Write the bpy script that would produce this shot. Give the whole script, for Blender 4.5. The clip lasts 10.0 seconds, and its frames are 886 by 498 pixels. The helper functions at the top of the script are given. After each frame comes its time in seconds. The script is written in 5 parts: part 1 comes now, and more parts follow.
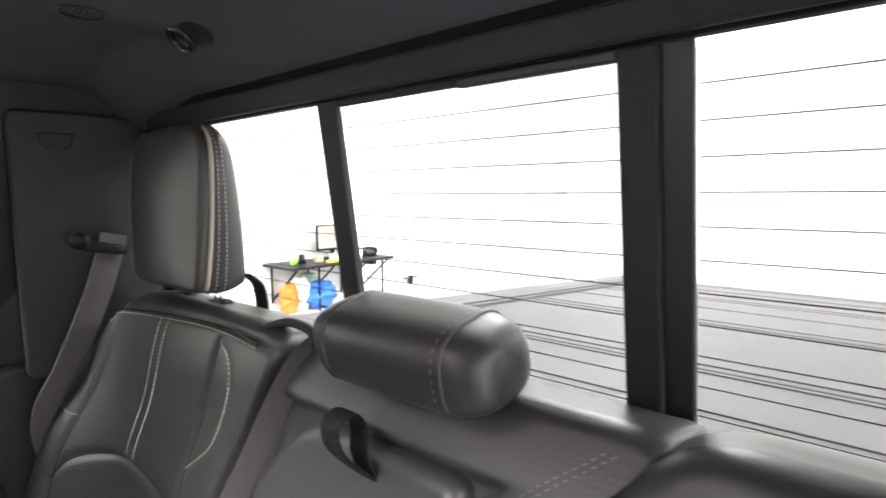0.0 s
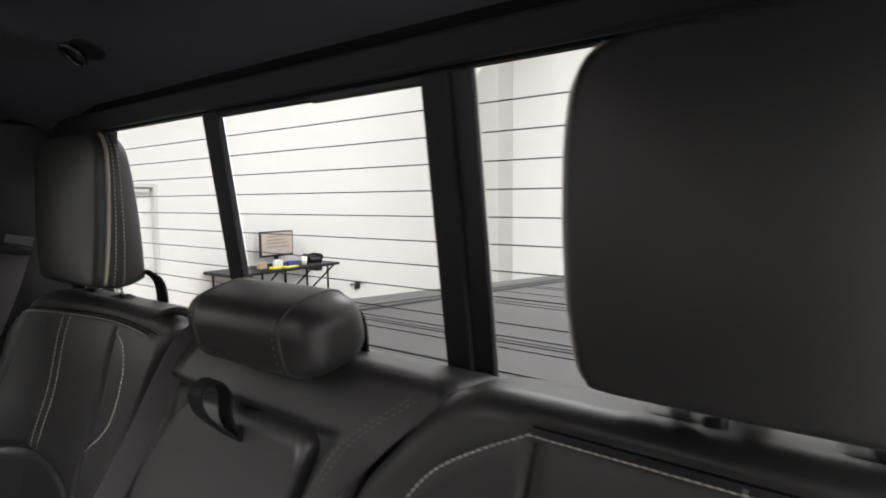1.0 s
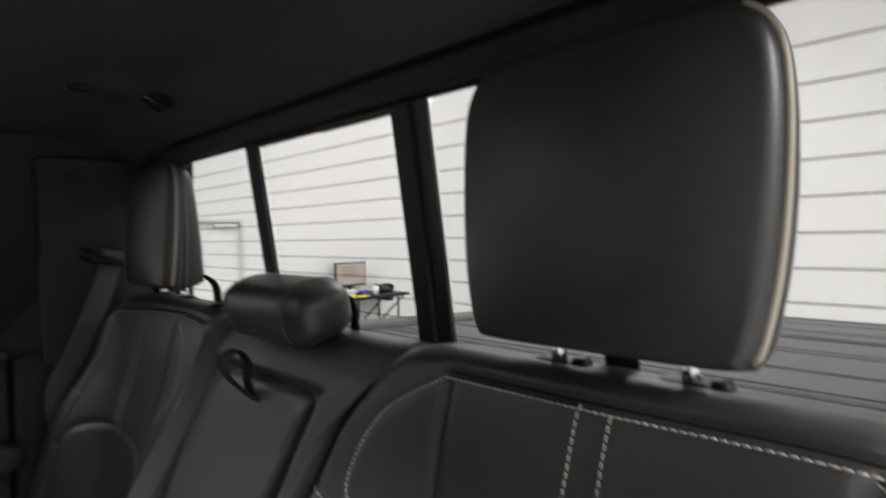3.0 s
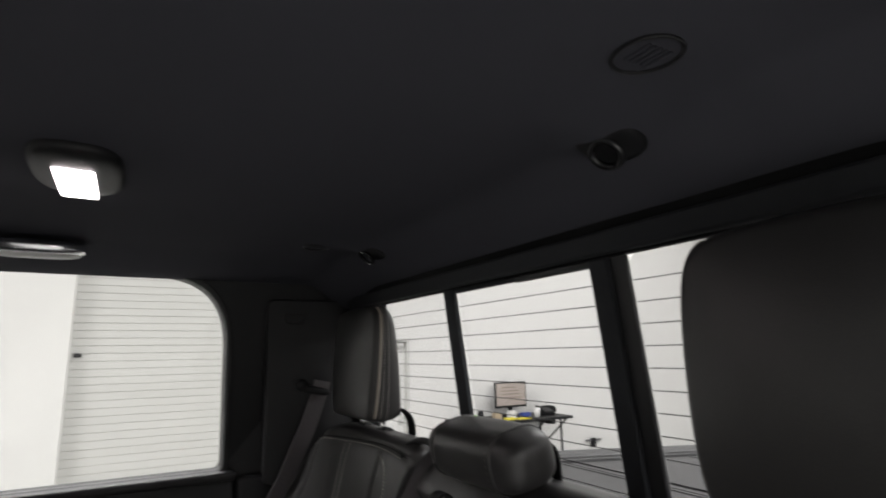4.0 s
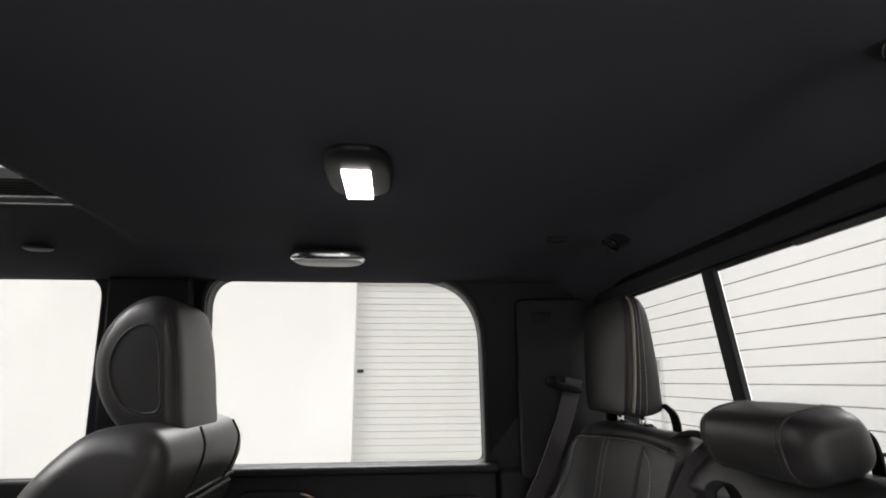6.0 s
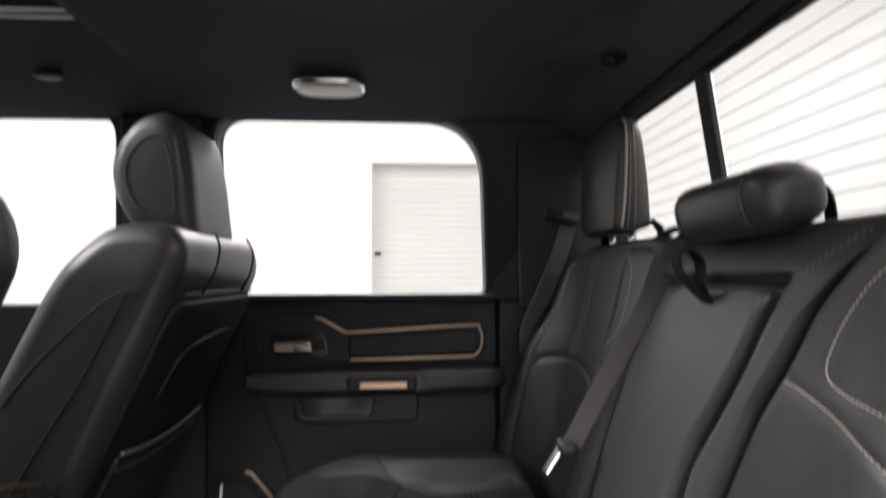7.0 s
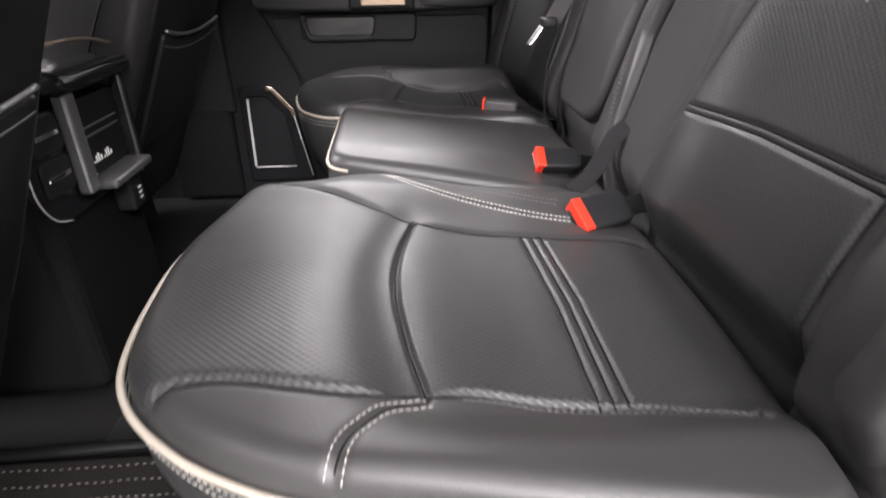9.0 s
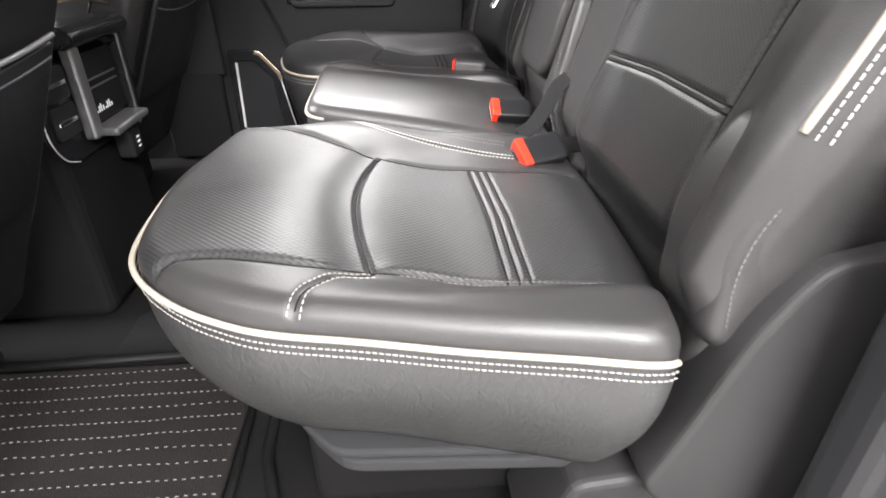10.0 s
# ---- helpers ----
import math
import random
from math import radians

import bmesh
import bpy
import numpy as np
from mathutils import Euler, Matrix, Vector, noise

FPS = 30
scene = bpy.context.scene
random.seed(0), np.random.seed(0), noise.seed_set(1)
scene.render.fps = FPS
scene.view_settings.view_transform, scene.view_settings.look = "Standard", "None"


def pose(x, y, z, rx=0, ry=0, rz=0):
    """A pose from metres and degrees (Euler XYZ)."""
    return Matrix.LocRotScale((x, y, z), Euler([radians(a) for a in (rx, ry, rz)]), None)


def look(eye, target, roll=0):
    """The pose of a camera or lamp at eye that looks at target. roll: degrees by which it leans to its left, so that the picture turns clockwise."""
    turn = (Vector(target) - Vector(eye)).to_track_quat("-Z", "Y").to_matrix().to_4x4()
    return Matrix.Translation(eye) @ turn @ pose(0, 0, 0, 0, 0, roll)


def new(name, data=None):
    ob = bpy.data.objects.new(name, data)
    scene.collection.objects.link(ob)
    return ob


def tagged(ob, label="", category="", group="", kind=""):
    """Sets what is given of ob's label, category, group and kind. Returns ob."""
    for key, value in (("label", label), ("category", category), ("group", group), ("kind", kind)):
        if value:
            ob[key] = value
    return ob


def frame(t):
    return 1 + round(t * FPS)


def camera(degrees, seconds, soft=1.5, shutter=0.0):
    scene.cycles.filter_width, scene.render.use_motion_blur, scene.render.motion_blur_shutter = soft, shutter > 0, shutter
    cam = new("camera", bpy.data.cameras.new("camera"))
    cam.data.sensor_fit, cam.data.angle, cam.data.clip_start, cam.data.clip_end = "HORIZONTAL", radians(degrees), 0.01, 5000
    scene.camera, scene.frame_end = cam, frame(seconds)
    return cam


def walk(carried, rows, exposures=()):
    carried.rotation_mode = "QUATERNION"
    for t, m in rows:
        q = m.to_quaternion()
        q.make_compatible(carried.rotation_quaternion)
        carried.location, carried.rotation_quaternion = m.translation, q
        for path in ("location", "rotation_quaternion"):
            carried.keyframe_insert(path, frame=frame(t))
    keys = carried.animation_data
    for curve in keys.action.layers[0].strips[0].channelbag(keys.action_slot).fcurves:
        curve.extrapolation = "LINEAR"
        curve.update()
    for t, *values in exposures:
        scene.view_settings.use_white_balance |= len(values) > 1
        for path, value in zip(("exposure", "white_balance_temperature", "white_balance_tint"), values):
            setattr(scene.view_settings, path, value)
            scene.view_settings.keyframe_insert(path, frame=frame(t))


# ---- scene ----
cam = camera(78.1, 10.0, soft=1.7, shutter=0.5)
PATH = [
    (0, (0.0007, -0.3718, 1.8416), (1.5006, 0.9354, 1.6379), -0.31),
    (0.5, (-0.0063, -0.4310, 1.8367), (1.5795, 0.7750, 1.6609), -0.10),
    (1, (-0.0044, -0.5229, 1.8323), (1.6026, 0.6538, 1.6504), -0.54),
    (1.5, (0.0054, -0.6040, 1.8019), (1.6144, 0.5674, 1.6047), -0.91),
    (2, (0.0179, -0.6568, 1.7424), (1.6257, 0.5150, 1.5385), -1.24),
    (2.2, (0.0165, -0.6744, 1.7343), (1.6262, 0.4940, 1.5249), -1.49),
    (3.3, (-0.0499, -0.7060, 1.8131), (1.2425, 0.8178, 1.9014), -1.00),
    (3.5, (-0.0695, -0.6996, 1.8189), (1.1256, 0.8881, 2.0445), -1.19),
    (4, (-0.1019, -0.7081, 1.8366), (0.8802, 0.9933, 2.2116), -1.07),
    (4.5, (-0.1287, -0.6990, 1.8416), (0.6135, 1.1073, 2.2735), -1.17),
    (5, (-0.1475, -0.6912, 1.8309), (0.3514, 1.1914, 2.2858), -1.08),
    (5.2, (-0.1528, -0.6915, 1.8270), (0.2530, 1.2125, 2.2854), -1.07),
    (6.3, (-0.0876, -0.7059, 1.7304), (0.0473, 1.2342, 2.1970), -0.23),
    (6.5, (-0.0752, -0.7169, 1.6994), (0.0474, 1.2364, 2.1109), -0.29),
    (7, (-0.0692, -0.7167, 1.6027), (0.0361, 1.2779, 1.7050), -0.17),
    (7.5, (-0.0901, -0.7053, 1.5466), (0.0098, 1.2656, 1.2216), -0.16),
    (8, (-0.0834, -0.7217, 1.4955), (0.0063, 1.1617, 0.8289), -0.29),
    (8.5, (-0.1042, -0.8444, 1.4451), (-0.0042, 0.9770, 0.6250), -0.61),
    (9, (-0.1071, -0.9438, 1.4136), (0.0161, 0.8227, 0.4839), -0.60),
    (9.5, (-0.0824, -1.0341, 1.4079), (0.0503, 0.7023, 0.4242), -0.32),
    (10, (-0.0600, -1.0963, 1.4082), (0.0748, 0.6295, 0.4065), -0.39),
]
EXPOSURES = [(0.0, 2.05, 6500, 10), (0.3, 1.75, 6500, 10), (0.6, 1.12, 6500, 10), (0.9, 0.72, 6500, 10), (1.2, 0.5, 6500, 10), (2.0, 0.33, 6500, 11), (3.5, 0.27, 6500, 10), (5.2, 0.16, 6500, 10),
             (6.3, 0.6, 6500, 10), (7.0, 0.75, 6500, 13), (7.6, -0.1, 6500, 13), (8.1, -0.6, 6500, 20), (8.5, 0.45, 6500, 20), (9.0, 1.2, 6500, 15), (9.5, 1.65, 6500, 12), (10.0, 1.85, 6500, 11)]
walk(cam, [(t, look(eye, target, roll)) for t, eye, target, roll in PATH], EXPOSURES)

# ---- world and lamps ----
world = bpy.data.worlds.new("world")
scene.world = world
world.use_nodes = True
world.node_tree.nodes["Background"].inputs["Color"].default_value = (0.9, 0.95, 1.0, 1)
world.node_tree.nodes["Background"].inputs["Strength"].default_value = 0.1


def area_lamp(name, eye, target, sx, sy, watts, color=(1, 0.988, 0.99), spread=180):
    data = bpy.data.lights.new(name, "AREA")
    data.shape, data.size, data.size_y, data.energy, data.color = "RECTANGLE", sx, sy, watts, color
    data.spread = radians(spread)
    ob = new(name, data)
    ob.matrix_world = look(eye, target)
    return ob


# rows of strip lights under the workshop roof, all out of view
for lx, ly, watts in ((-6.3, 0.2, 480), (0.5, 2.2, 60), (6.0, 2.4, 215), (-5.0, -4.2, 120), (6.0, -4.2, 180)):
    area_lamp("unseen_strip_light", (lx, ly, 5.9), (lx, ly, 0), 3.2, 0.7, watts)
# added lamps, with no known fixture, to light the doorway side of the seats
area_lamp("unseen_strip_light", (1.4, -2.7, 5.9), (1.0, -2.2, 0.0), 4.6, 1.4, 85)
area_lamp("unseen_strip_light", (1.2, -6.6, 5.2), (0.2, -0.3, 1.1), 4.6, 1.4, 120, spread=75)
# added lamp beyond the far window, put there for the sheen on the cushions
area_lamp("unseen_strip_light", (-0.3, 5.4, 4.5), (0.0, -0.35, 1.1), 4.0, 0.9, 29, spread=60)
# two more added lamps, aimed through windscreen and sunroof into the cab
area_lamp("unseen_strip_light", (-5.2, 0.4, 5.9), (-0.3, 0.0, 1.3), 5.0, 3.0, 250, spread=90)
area_lamp("unseen_strip_light", (-8.2, -0.3, 5.7), (0.3, -0.1, 1.45), 5.0, 1.4, 110, spread=60)
# the lit dome lamp of the cab
dome = bpy.data.lights.new("dome_light", "AREA")
dome.shape, dome.size, dome.size_y, dome.energy, dome.color = "RECTANGLE", 0.035, 0.07, 0.25, (1, 0.86, 0.86)
new("dome_light", dome).matrix_world = look((-0.168, 0.06, 2.03), (-0.168, 0.06, 0))

# ---- materials ----
def material(name, color, rough=0.5, metal=0.0, grain=200.0, bump=0.1, vary=0.12, blotch=6.0, depth=0.001, spec=0.5, coat=0.0, shape="noise", rand=0.0):
    """A plain procedural surface: colour with variation at two scales, roughness variation and fine relief."""
    m = bpy.data.materials.new(name)
    m.use_nodes = True
    nt = m.node_tree
    N, L = nt.nodes, nt.links
    p = N["Principled BSDF"]
    p.inputs["Roughness"].default_value, p.inputs["Metallic"].default_value = rough, metal
    p.inputs["Specular IOR Level"].default_value = spec
    p.inputs["Coat Weight"].default_value = coat
    tc = N.new("ShaderNodeTexCoord")
    big = N.new("ShaderNodeTexNoise")
    big.inputs["Scale"].default_value, big.inputs["Detail"].default_value = blotch, 5
    L.new(tc.outputs["Object"], big.inputs["Vector"])
    small = N.new("ShaderNodeTexNoise" if shape == "noise" else "ShaderNodeTexVoronoi")
    small.inputs["Scale"].default_value = grain
    L.new(tc.outputs["Object"], small.inputs["Vector"])
    fine = small.outputs["Fac"] if shape == "noise" else small.outputs["Distance"]
    mix = N.new("ShaderNodeMix")
    mix.data_type = "RGBA"
    a = [max(0, c * (1 - vary)) for c in color]
    b = [min(1, c * (1 + vary)) for c in color]
    mix.inputs["A"].default_value, mix.inputs["B"].default_value = (*a, 1), (*b, 1)
    blend = N.new("ShaderNodeMath")
    blend.operation = "MULTIPLY_ADD"
    blend.inputs[1].default_value, blend.inputs[2].default_value = 0.4, 0.0
    L.new(fine, blend.inputs[0])
    add = N.new("ShaderNodeMath")
    add.operation = "MULTIPLY_ADD"
    add.inputs[1].default_value = 0.75
    L.new(big.outputs["Fac"], add.inputs[0])
    L.new(blend.outputs[0], add.inputs[2])
    out = add.outputs[0]
    if rand:
        info = N.new("ShaderNodeObjectInfo")
        more = N.new("ShaderNodeMath")
        more.operation = "MULTIPLY_ADD"
        more.inputs[1].default_value = rand
        L.new(info.outputs["Random"], more.inputs[0])
        L.new(out, more.inputs[2])
        out = more.outputs[0]
    L.new(out, mix.inputs["Factor"])
    L.new(mix.outputs["Result"], p.inputs["Base Color"])
    rr = N.new("ShaderNodeMapRange")
    rr.inputs["To Min"].default_value, rr.inputs["To Max"].default_value = max(0.02, rough - 0.09), min(1, rough + 0.09)
    L.new(big.outputs["Fac"], rr.inputs["Value"])
    L.new(rr.outputs["Result"], p.inputs["Roughness"])
    if bump:
        bp = N.new("ShaderNodeBump")
        bp.inputs["Strength"].default_value, bp.inputs["Distance"].default_value = bump, depth
        L.new(fine, bp.inputs["Height"])
        L.new(bp.outputs["Normal"], p.inputs["Normal"])
    return m


def perforated(name, color, rough, pitch=0.0054, strength=0.24):
    """Leather embossed with a fine basket of dots, in rows that are offset."""
    m = material(name, color, rough, grain=420, bump=0.25, depth=0.0006, spec=0.65)
    nt = m.node_tree
    N, L = nt.nodes, nt.links
    tc = N.new("ShaderNodeTexCoord")
    heights = []
    for along in ((0.92, 0.0, 0.95), (0.0, 1.0, 0.0)):
        dot = N.new("ShaderNodeVectorMath")
        dot.operation = "DOT_PRODUCT"
        dot.inputs[1].default_value = along
        L.new(tc.outputs["Object"], dot.inputs[0])
        mul = N.new("ShaderNodeMath")
        mul.operation = "MULTIPLY"
        mul.inputs[1].default_value = math.pi * 1.42 / pitch
        L.new(dot.outputs["Value"], mul.inputs[0])
        s = N.new("ShaderNodeMath")
        s.operation = "SINE"
        L.new(mul.outputs[0], s.inputs[0])
        heights.append(s.outputs[0])
    prod = N.new("ShaderNodeMath")
    prod.operation = "MULTIPLY"
    L.new(heights[0], prod.inputs[0])
    L.new(heights[1], prod.inputs[1])
    bp = N.new("ShaderNodeBump")
    bp.inputs["Strength"].default_value, bp.inputs["Distance"].default_value = strength, 0.0009
    L.new(prod.outputs[0], bp.inputs["Height"])
    L.new(bp.outputs["Normal"], N["Principled BSDF"].inputs["Normal"])
    # the punched holes are dark
    hole = N.new("ShaderNodeMapRange")
    hole.inputs["From Min"].default_value, hole.inputs["From Max"].default_value = -0.65, -0.25
    L.new(prod.outputs[0], hole.inputs["Value"])
    dark = N.new("ShaderNodeMix")
    dark.data_type = "RGBA"
    dark.inputs["A"].default_value = (0.006, 0.006, 0.006, 1)
    base = N["Principled BSDF"].inputs["Base Color"].links[0].from_socket
    L.new(hole.outputs["Result"], dark.inputs["Factor"])
    L.new(base, dark.inputs["B"])
    L.new(dark.outputs["Result"], N["Principled BSDF"].inputs["Base Color"])
    return m


def wrinkled(name, color, rough):
    """Soft hide on the seat's flank, with fine creases."""
    m = material(name, color, rough, grain=260, bump=0.2, depth=0.0006)
    nt = m.node_tree
    N, L = nt.nodes, nt.links
    tc = N.new("ShaderNodeTexCoord")
    mp = N.new("ShaderNodeMapping")
    mp.inputs["Scale"].default_value = (75, 75, 55)
    L.new(tc.outputs["Object"], mp.inputs["Vector"])
    n = N.new("ShaderNodeTexNoise")
    n.inputs["Scale"].default_value, n.inputs["Detail"].default_value, n.inputs["Distortion"].default_value = 1.0, 6, 1.4
    L.new(mp.outputs["Vector"], n.inputs["Vector"])
    bp = N.new("ShaderNodeBump")
    bp.inputs["Strength"].default_value, bp.inputs["Distance"].default_value = 0.5, 0.0025
    L.new(n.outputs["Fac"], bp.inputs["Height"])
    L.new(bp.outputs["Normal"], N["Principled BSDF"].inputs["Normal"])
    return m


def glow(name, color, strength):
    m = bpy.data.materials.new(name)
    m.use_nodes = True
    p = m.node_tree.nodes["Principled BSDF"]
    p.inputs["Base Color"].default_value = (*color, 1)
    p.inputs["Emission Color"].default_value, p.inputs["Emission Strength"].default_value = (*color, 1), strength
    return m


def glass(name, color=(0.93, 0.96, 0.95), rough=0.0):
    m = bpy.data.materials.new(name)
    m.use_nodes = True
    nt = m.node_tree
    N, L = nt.nodes, nt.links
    N.remove(N["Principled BSDF"])
    t, g, mx = N.new("ShaderNodeBsdfTransparent"), N.new("ShaderNodeBsdfGlossy"), N.new("ShaderNodeMixShader")
    lw = N.new("ShaderNodeLayerWeight")
    pw = N.new("ShaderNodeMath")
    pw.operation = "POWER"
    pw.inputs[1].default_value = 4.0
    L.new(lw.outputs["Facing"], pw.inputs[0])
    fr = N.new("ShaderNodeMath")
    fr.operation = "MULTIPLY_ADD"
    fr.inputs[1].default_value, fr.inputs[2].default_value = 0.35, 0.02
    L.new(pw.outputs[0], fr.inputs[0])
    t.inputs["Color"].default_value = (*color, 1)
    g.inputs["Roughness"].default_value = rough
    L.new(fr.outputs[0], mx.inputs[0])
    L.new(t.outputs[0], mx.inputs[1])
    L.new(g.outputs[0], mx.inputs[2])
    L.new(mx.outputs[0], N["Material Output"].inputs["Surface"])
    return m


LEATHER = material("black_leather", (0.0262, 0.0252, 0.0252), 0.42, spec=0.5, grain=420, bump=0.13, depth=0.0007, vary=0.15, shape="voronoi")
LEATHER_DULL = material("dull_leather", (0.0235, 0.0225, 0.0225), 0.44, spec=0.55, grain=420, bump=0.15, depth=0.0007, vary=0.15, shape="voronoi")
LEATHER_GRAIN = material("grained_leather", (0.0235, 0.0225, 0.0225), 0.46, spec=0.55, grain=260, bump=0.22, depth=0.0009, vary=0.15, shape="voronoi")
PERF = perforated("perforated_leather", (0.021, 0.021, 0.0215), 0.43)
PERF_BACK = perforated("perforated_back_leather", (0.021, 0.021, 0.0212), 0.44, 0.0054, 0.16)
FLANK = wrinkled("creased_leather", (0.030, 0.0295, 0.0295), 0.42)
PIPING = material("cream_piping", (0.31, 0.275, 0.23), 0.45, grain=600, bump=0.1)
THREAD = material("pale_thread", (0.42, 0.405, 0.38), 0.8, grain=900, bump=0.2)
THREAD_FINE = material("cream_grey_thread", (0.35, 0.335, 0.31), 0.8, grain=900, bump=0.2)
THREAD_MAT = material("dull_thread", (0.24, 0.228, 0.215), 0.9, grain=900, bump=0.2)
THREAD_DARK = material("grey_thread", (0.13, 0.125, 0.12), 0.8, grain=900, bump=0.2)
PLASTIC = material("black_plastic", (0.010, 0.010, 0.011), 0.50, grain=520, bump=0.25, depth=0.0006, spec=0.28)
PLASTIC_GREY = material("charcoal_plastic", (0.012, 0.0118, 0.0128), 0.48, grain=520, bump=0.25, depth=0.0006, spec=0.28)
PLASTIC_SIDE = material("charcoal_trim_plastic", (0.020, 0.0193, 0.0197), 0.58, grain=520, bump=0.35, depth=0.0006, spec=0.3)
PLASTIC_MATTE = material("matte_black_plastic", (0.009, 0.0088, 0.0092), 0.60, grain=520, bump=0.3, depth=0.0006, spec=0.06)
GLOSS = material("gloss_black", (0.012, 0.012, 0.013), 0.14, grain=60, bump=0.02)
FABRIC = material("dark_headliner", (0.056, 0.056, 0.066), 0.95, grain=900, bump=0.3, depth=0.0008, spec=0.1)
FELT = material("charcoal_felt", (0.026, 0.026, 0.027), 0.95, grain=800, bump=0.5, depth=0.0015, spec=0.1)
RUBBER = material("black_rubber", (0.0045, 0.0045, 0.0045), 0.65, grain=240, bump=0.3, spec=0.2)
MAT_CARPET = material("mat_carpet", (0.0135, 0.0118, 0.0113), 0.95, grain=420, bump=1.0, depth=0.003, vary=0.4, spec=0.1)
CARPET = material("charcoal_carpet", (0.0075, 0.0072, 0.0072), 0.95, grain=700, bump=0.9, depth=0.003, vary=0.35, spec=0.1)
WEBBING = material("belt_webbing", (0.075, 0.068, 0.072), 0.7, grain=700, bump=0.4)
WEBBING_DARK = material("dark_webbing", (0.034, 0.030, 0.032), 0.7, grain=700, bump=0.4)
WEBBING_BLACK = material("black_webbing", (0.010, 0.010, 0.0104), 0.75, grain=700, bump=0.4, spec=0.15)
BUCKLE_GREY = material("grey_buckle_plastic", (0.060, 0.056, 0.056), 0.5, grain=300, bump=0.1)
RED = material("red_button", (0.66, 0.032, 0.013), 0.4, grain=150, bump=0.03)
BRONZE = material("bronze_trim", (0.50, 0.38, 0.29), 0.32, metal=1.0, grain=300, bump=0.05)
CHROME = material("satin_chrome", (0.72, 0.72, 0.74), 0.18, metal=1.0, grain=300, bump=0.02)
SILVER = material("bright_silver_trim", (0.62, 0.61, 0.60), 0.42, metal=0.35, grain=300, bump=0.05)
SATIN = material("satin_silver", (0.20, 0.20, 0.205), 0.35, metal=0.7, grain=300, bump=0.05)
WALL_WHITE = material("white_wall_paint", (0.80, 0.795, 0.775), 0.75, grain=40, bump=0.12, depth=0.004, vary=0.025, blotch=0.8)
SHUTTER_GREY = material("shutter_paint", (0.63, 0.63, 0.605), 0.55, grain=40, bump=0.05, vary=0.03, blotch=1.5)
SHUTTER_DARK = material("grey_letter_paint", (0.30, 0.30, 0.30), 0.5, grain=40, bump=0.02)
CONCRETE = material("concrete", (0.36, 0.36, 0.35), 0.6, grain=30, bump=0.3, depth=0.004, vary=0.15, blotch=1.2)
COVER_GREY = material("grey_cover", (0.060, 0.060, 0.0615), 0.55, grain=260, bump=0.2, vary=0.06, blotch=3)
TRIM_DARK = material("dark_seal", (0.012, 0.012, 0.013), 0.5, grain=300, bump=0.1)
FRAME_GREY = material("window_frame_enamel", (0.020, 0.021, 0.024), 0.6, grain=300, bump=0.1, spec=0.2)
WHITE = material("white_plastic", (0.80, 0.80, 0.78), 0.5, grain=100, bump=0.05)
GLASS = glass("clear_glass", (0.79, 0.79, 0.785))
TINT = glass("privacy_glass", (0.77, 0.77, 0.77))


# ---- mesh builders ----
def mesh(name, verts, faces, mats, smooth=True, index=None):
    me = bpy.data.meshes.new(name)
    me.from_pydata([tuple(v) for v in verts], [], [tuple(f) for f in faces])
    for m in mats if isinstance(mats, (list, tuple)) else [mats]:
        me.materials.append(m)
    if index is not None:
        me.polygons.foreach_set("material_index", np.asarray(index, dtype=np.int32))
    me.polygons.foreach_set("use_smooth", [smooth] * len(me.polygons))
    me.update()
    return me


def thing(name, label, category, at=(0, 0, 0), group="", kind=""):
    ob = new(name)
    ob.location = at
    ob.empty_display_size = 0.05
    return tagged(ob, label, category, group, kind)


def base_of(ob):
    v = Vector(ob.location)
    while ob.parent:
        ob = ob.parent
        v += Vector(ob.location)
    return v


def part(name, bm, mat=None, parent=None, label="", smooth=False):
    """One mesh object, given in world coordinates, under a thing or a part."""
    if isinstance(bm, bmesh.types.BMesh):
        me = bpy.data.meshes.new(name)
        bm.to_mesh(me)
        bm.free()
        me.materials.append(mat)
        me.polygons.foreach_set("use_smooth", [smooth] * len(me.polygons))
    else:
        me = bm
    ob = new(name, me)
    if parent:
        ob.parent = parent
        ob.location = -base_of(parent)
    if label:
        ob["label"] = label
    return ob


def solo(name, bm, mat, label, category, group="", kind="", smooth=False):
    return tagged(part(name, bm, mat, None, "", smooth), label, category, group, kind)


def box(x0, x1, y0, y1, z0, z1, bevel=0.004, seg=2):
    bm = bmesh.new()
    bmesh.ops.create_cube(bm, size=1)
    bmesh.ops.transform(bm, matrix=Matrix.LocRotScale(((x0 + x1) / 2, (y0 + y1) / 2, (z0 + z1) / 2), None, (abs(x1 - x0), abs(y1 - y0), abs(z1 - z0))), verts=bm.verts)
    if bevel:
        bmesh.ops.bevel(bm, geom=bm.edges[:], offset=bevel, segments=seg, affect="EDGES", profile=0.5)
    return bm


def turned(bm, m):
    bmesh.ops.transform(bm, matrix=m, verts=bm.verts)
    return bm


def rod(p, q, r, seg=12, r2=None):
    p, q = Vector(p), Vector(q)
    bm = bmesh.new()
    bmesh.ops.create_cone(bm, cap_ends=True, segments=seg, radius1=r, radius2=r if r2 is None else r2, depth=(q - p).length)
    return turned(bm, Matrix.Translation((p + q) / 2) @ (q - p).to_track_quat("Z", "Y").to_matrix().to_4x4())


def join(*bms):
    out = bmesh.new()
    for b in bms:
        me = bpy.data.meshes.new("tmp")
        b.to_mesh(me)
        b.free()
        out.from_mesh(me)
        bpy.data.meshes.remove(me)
    return out


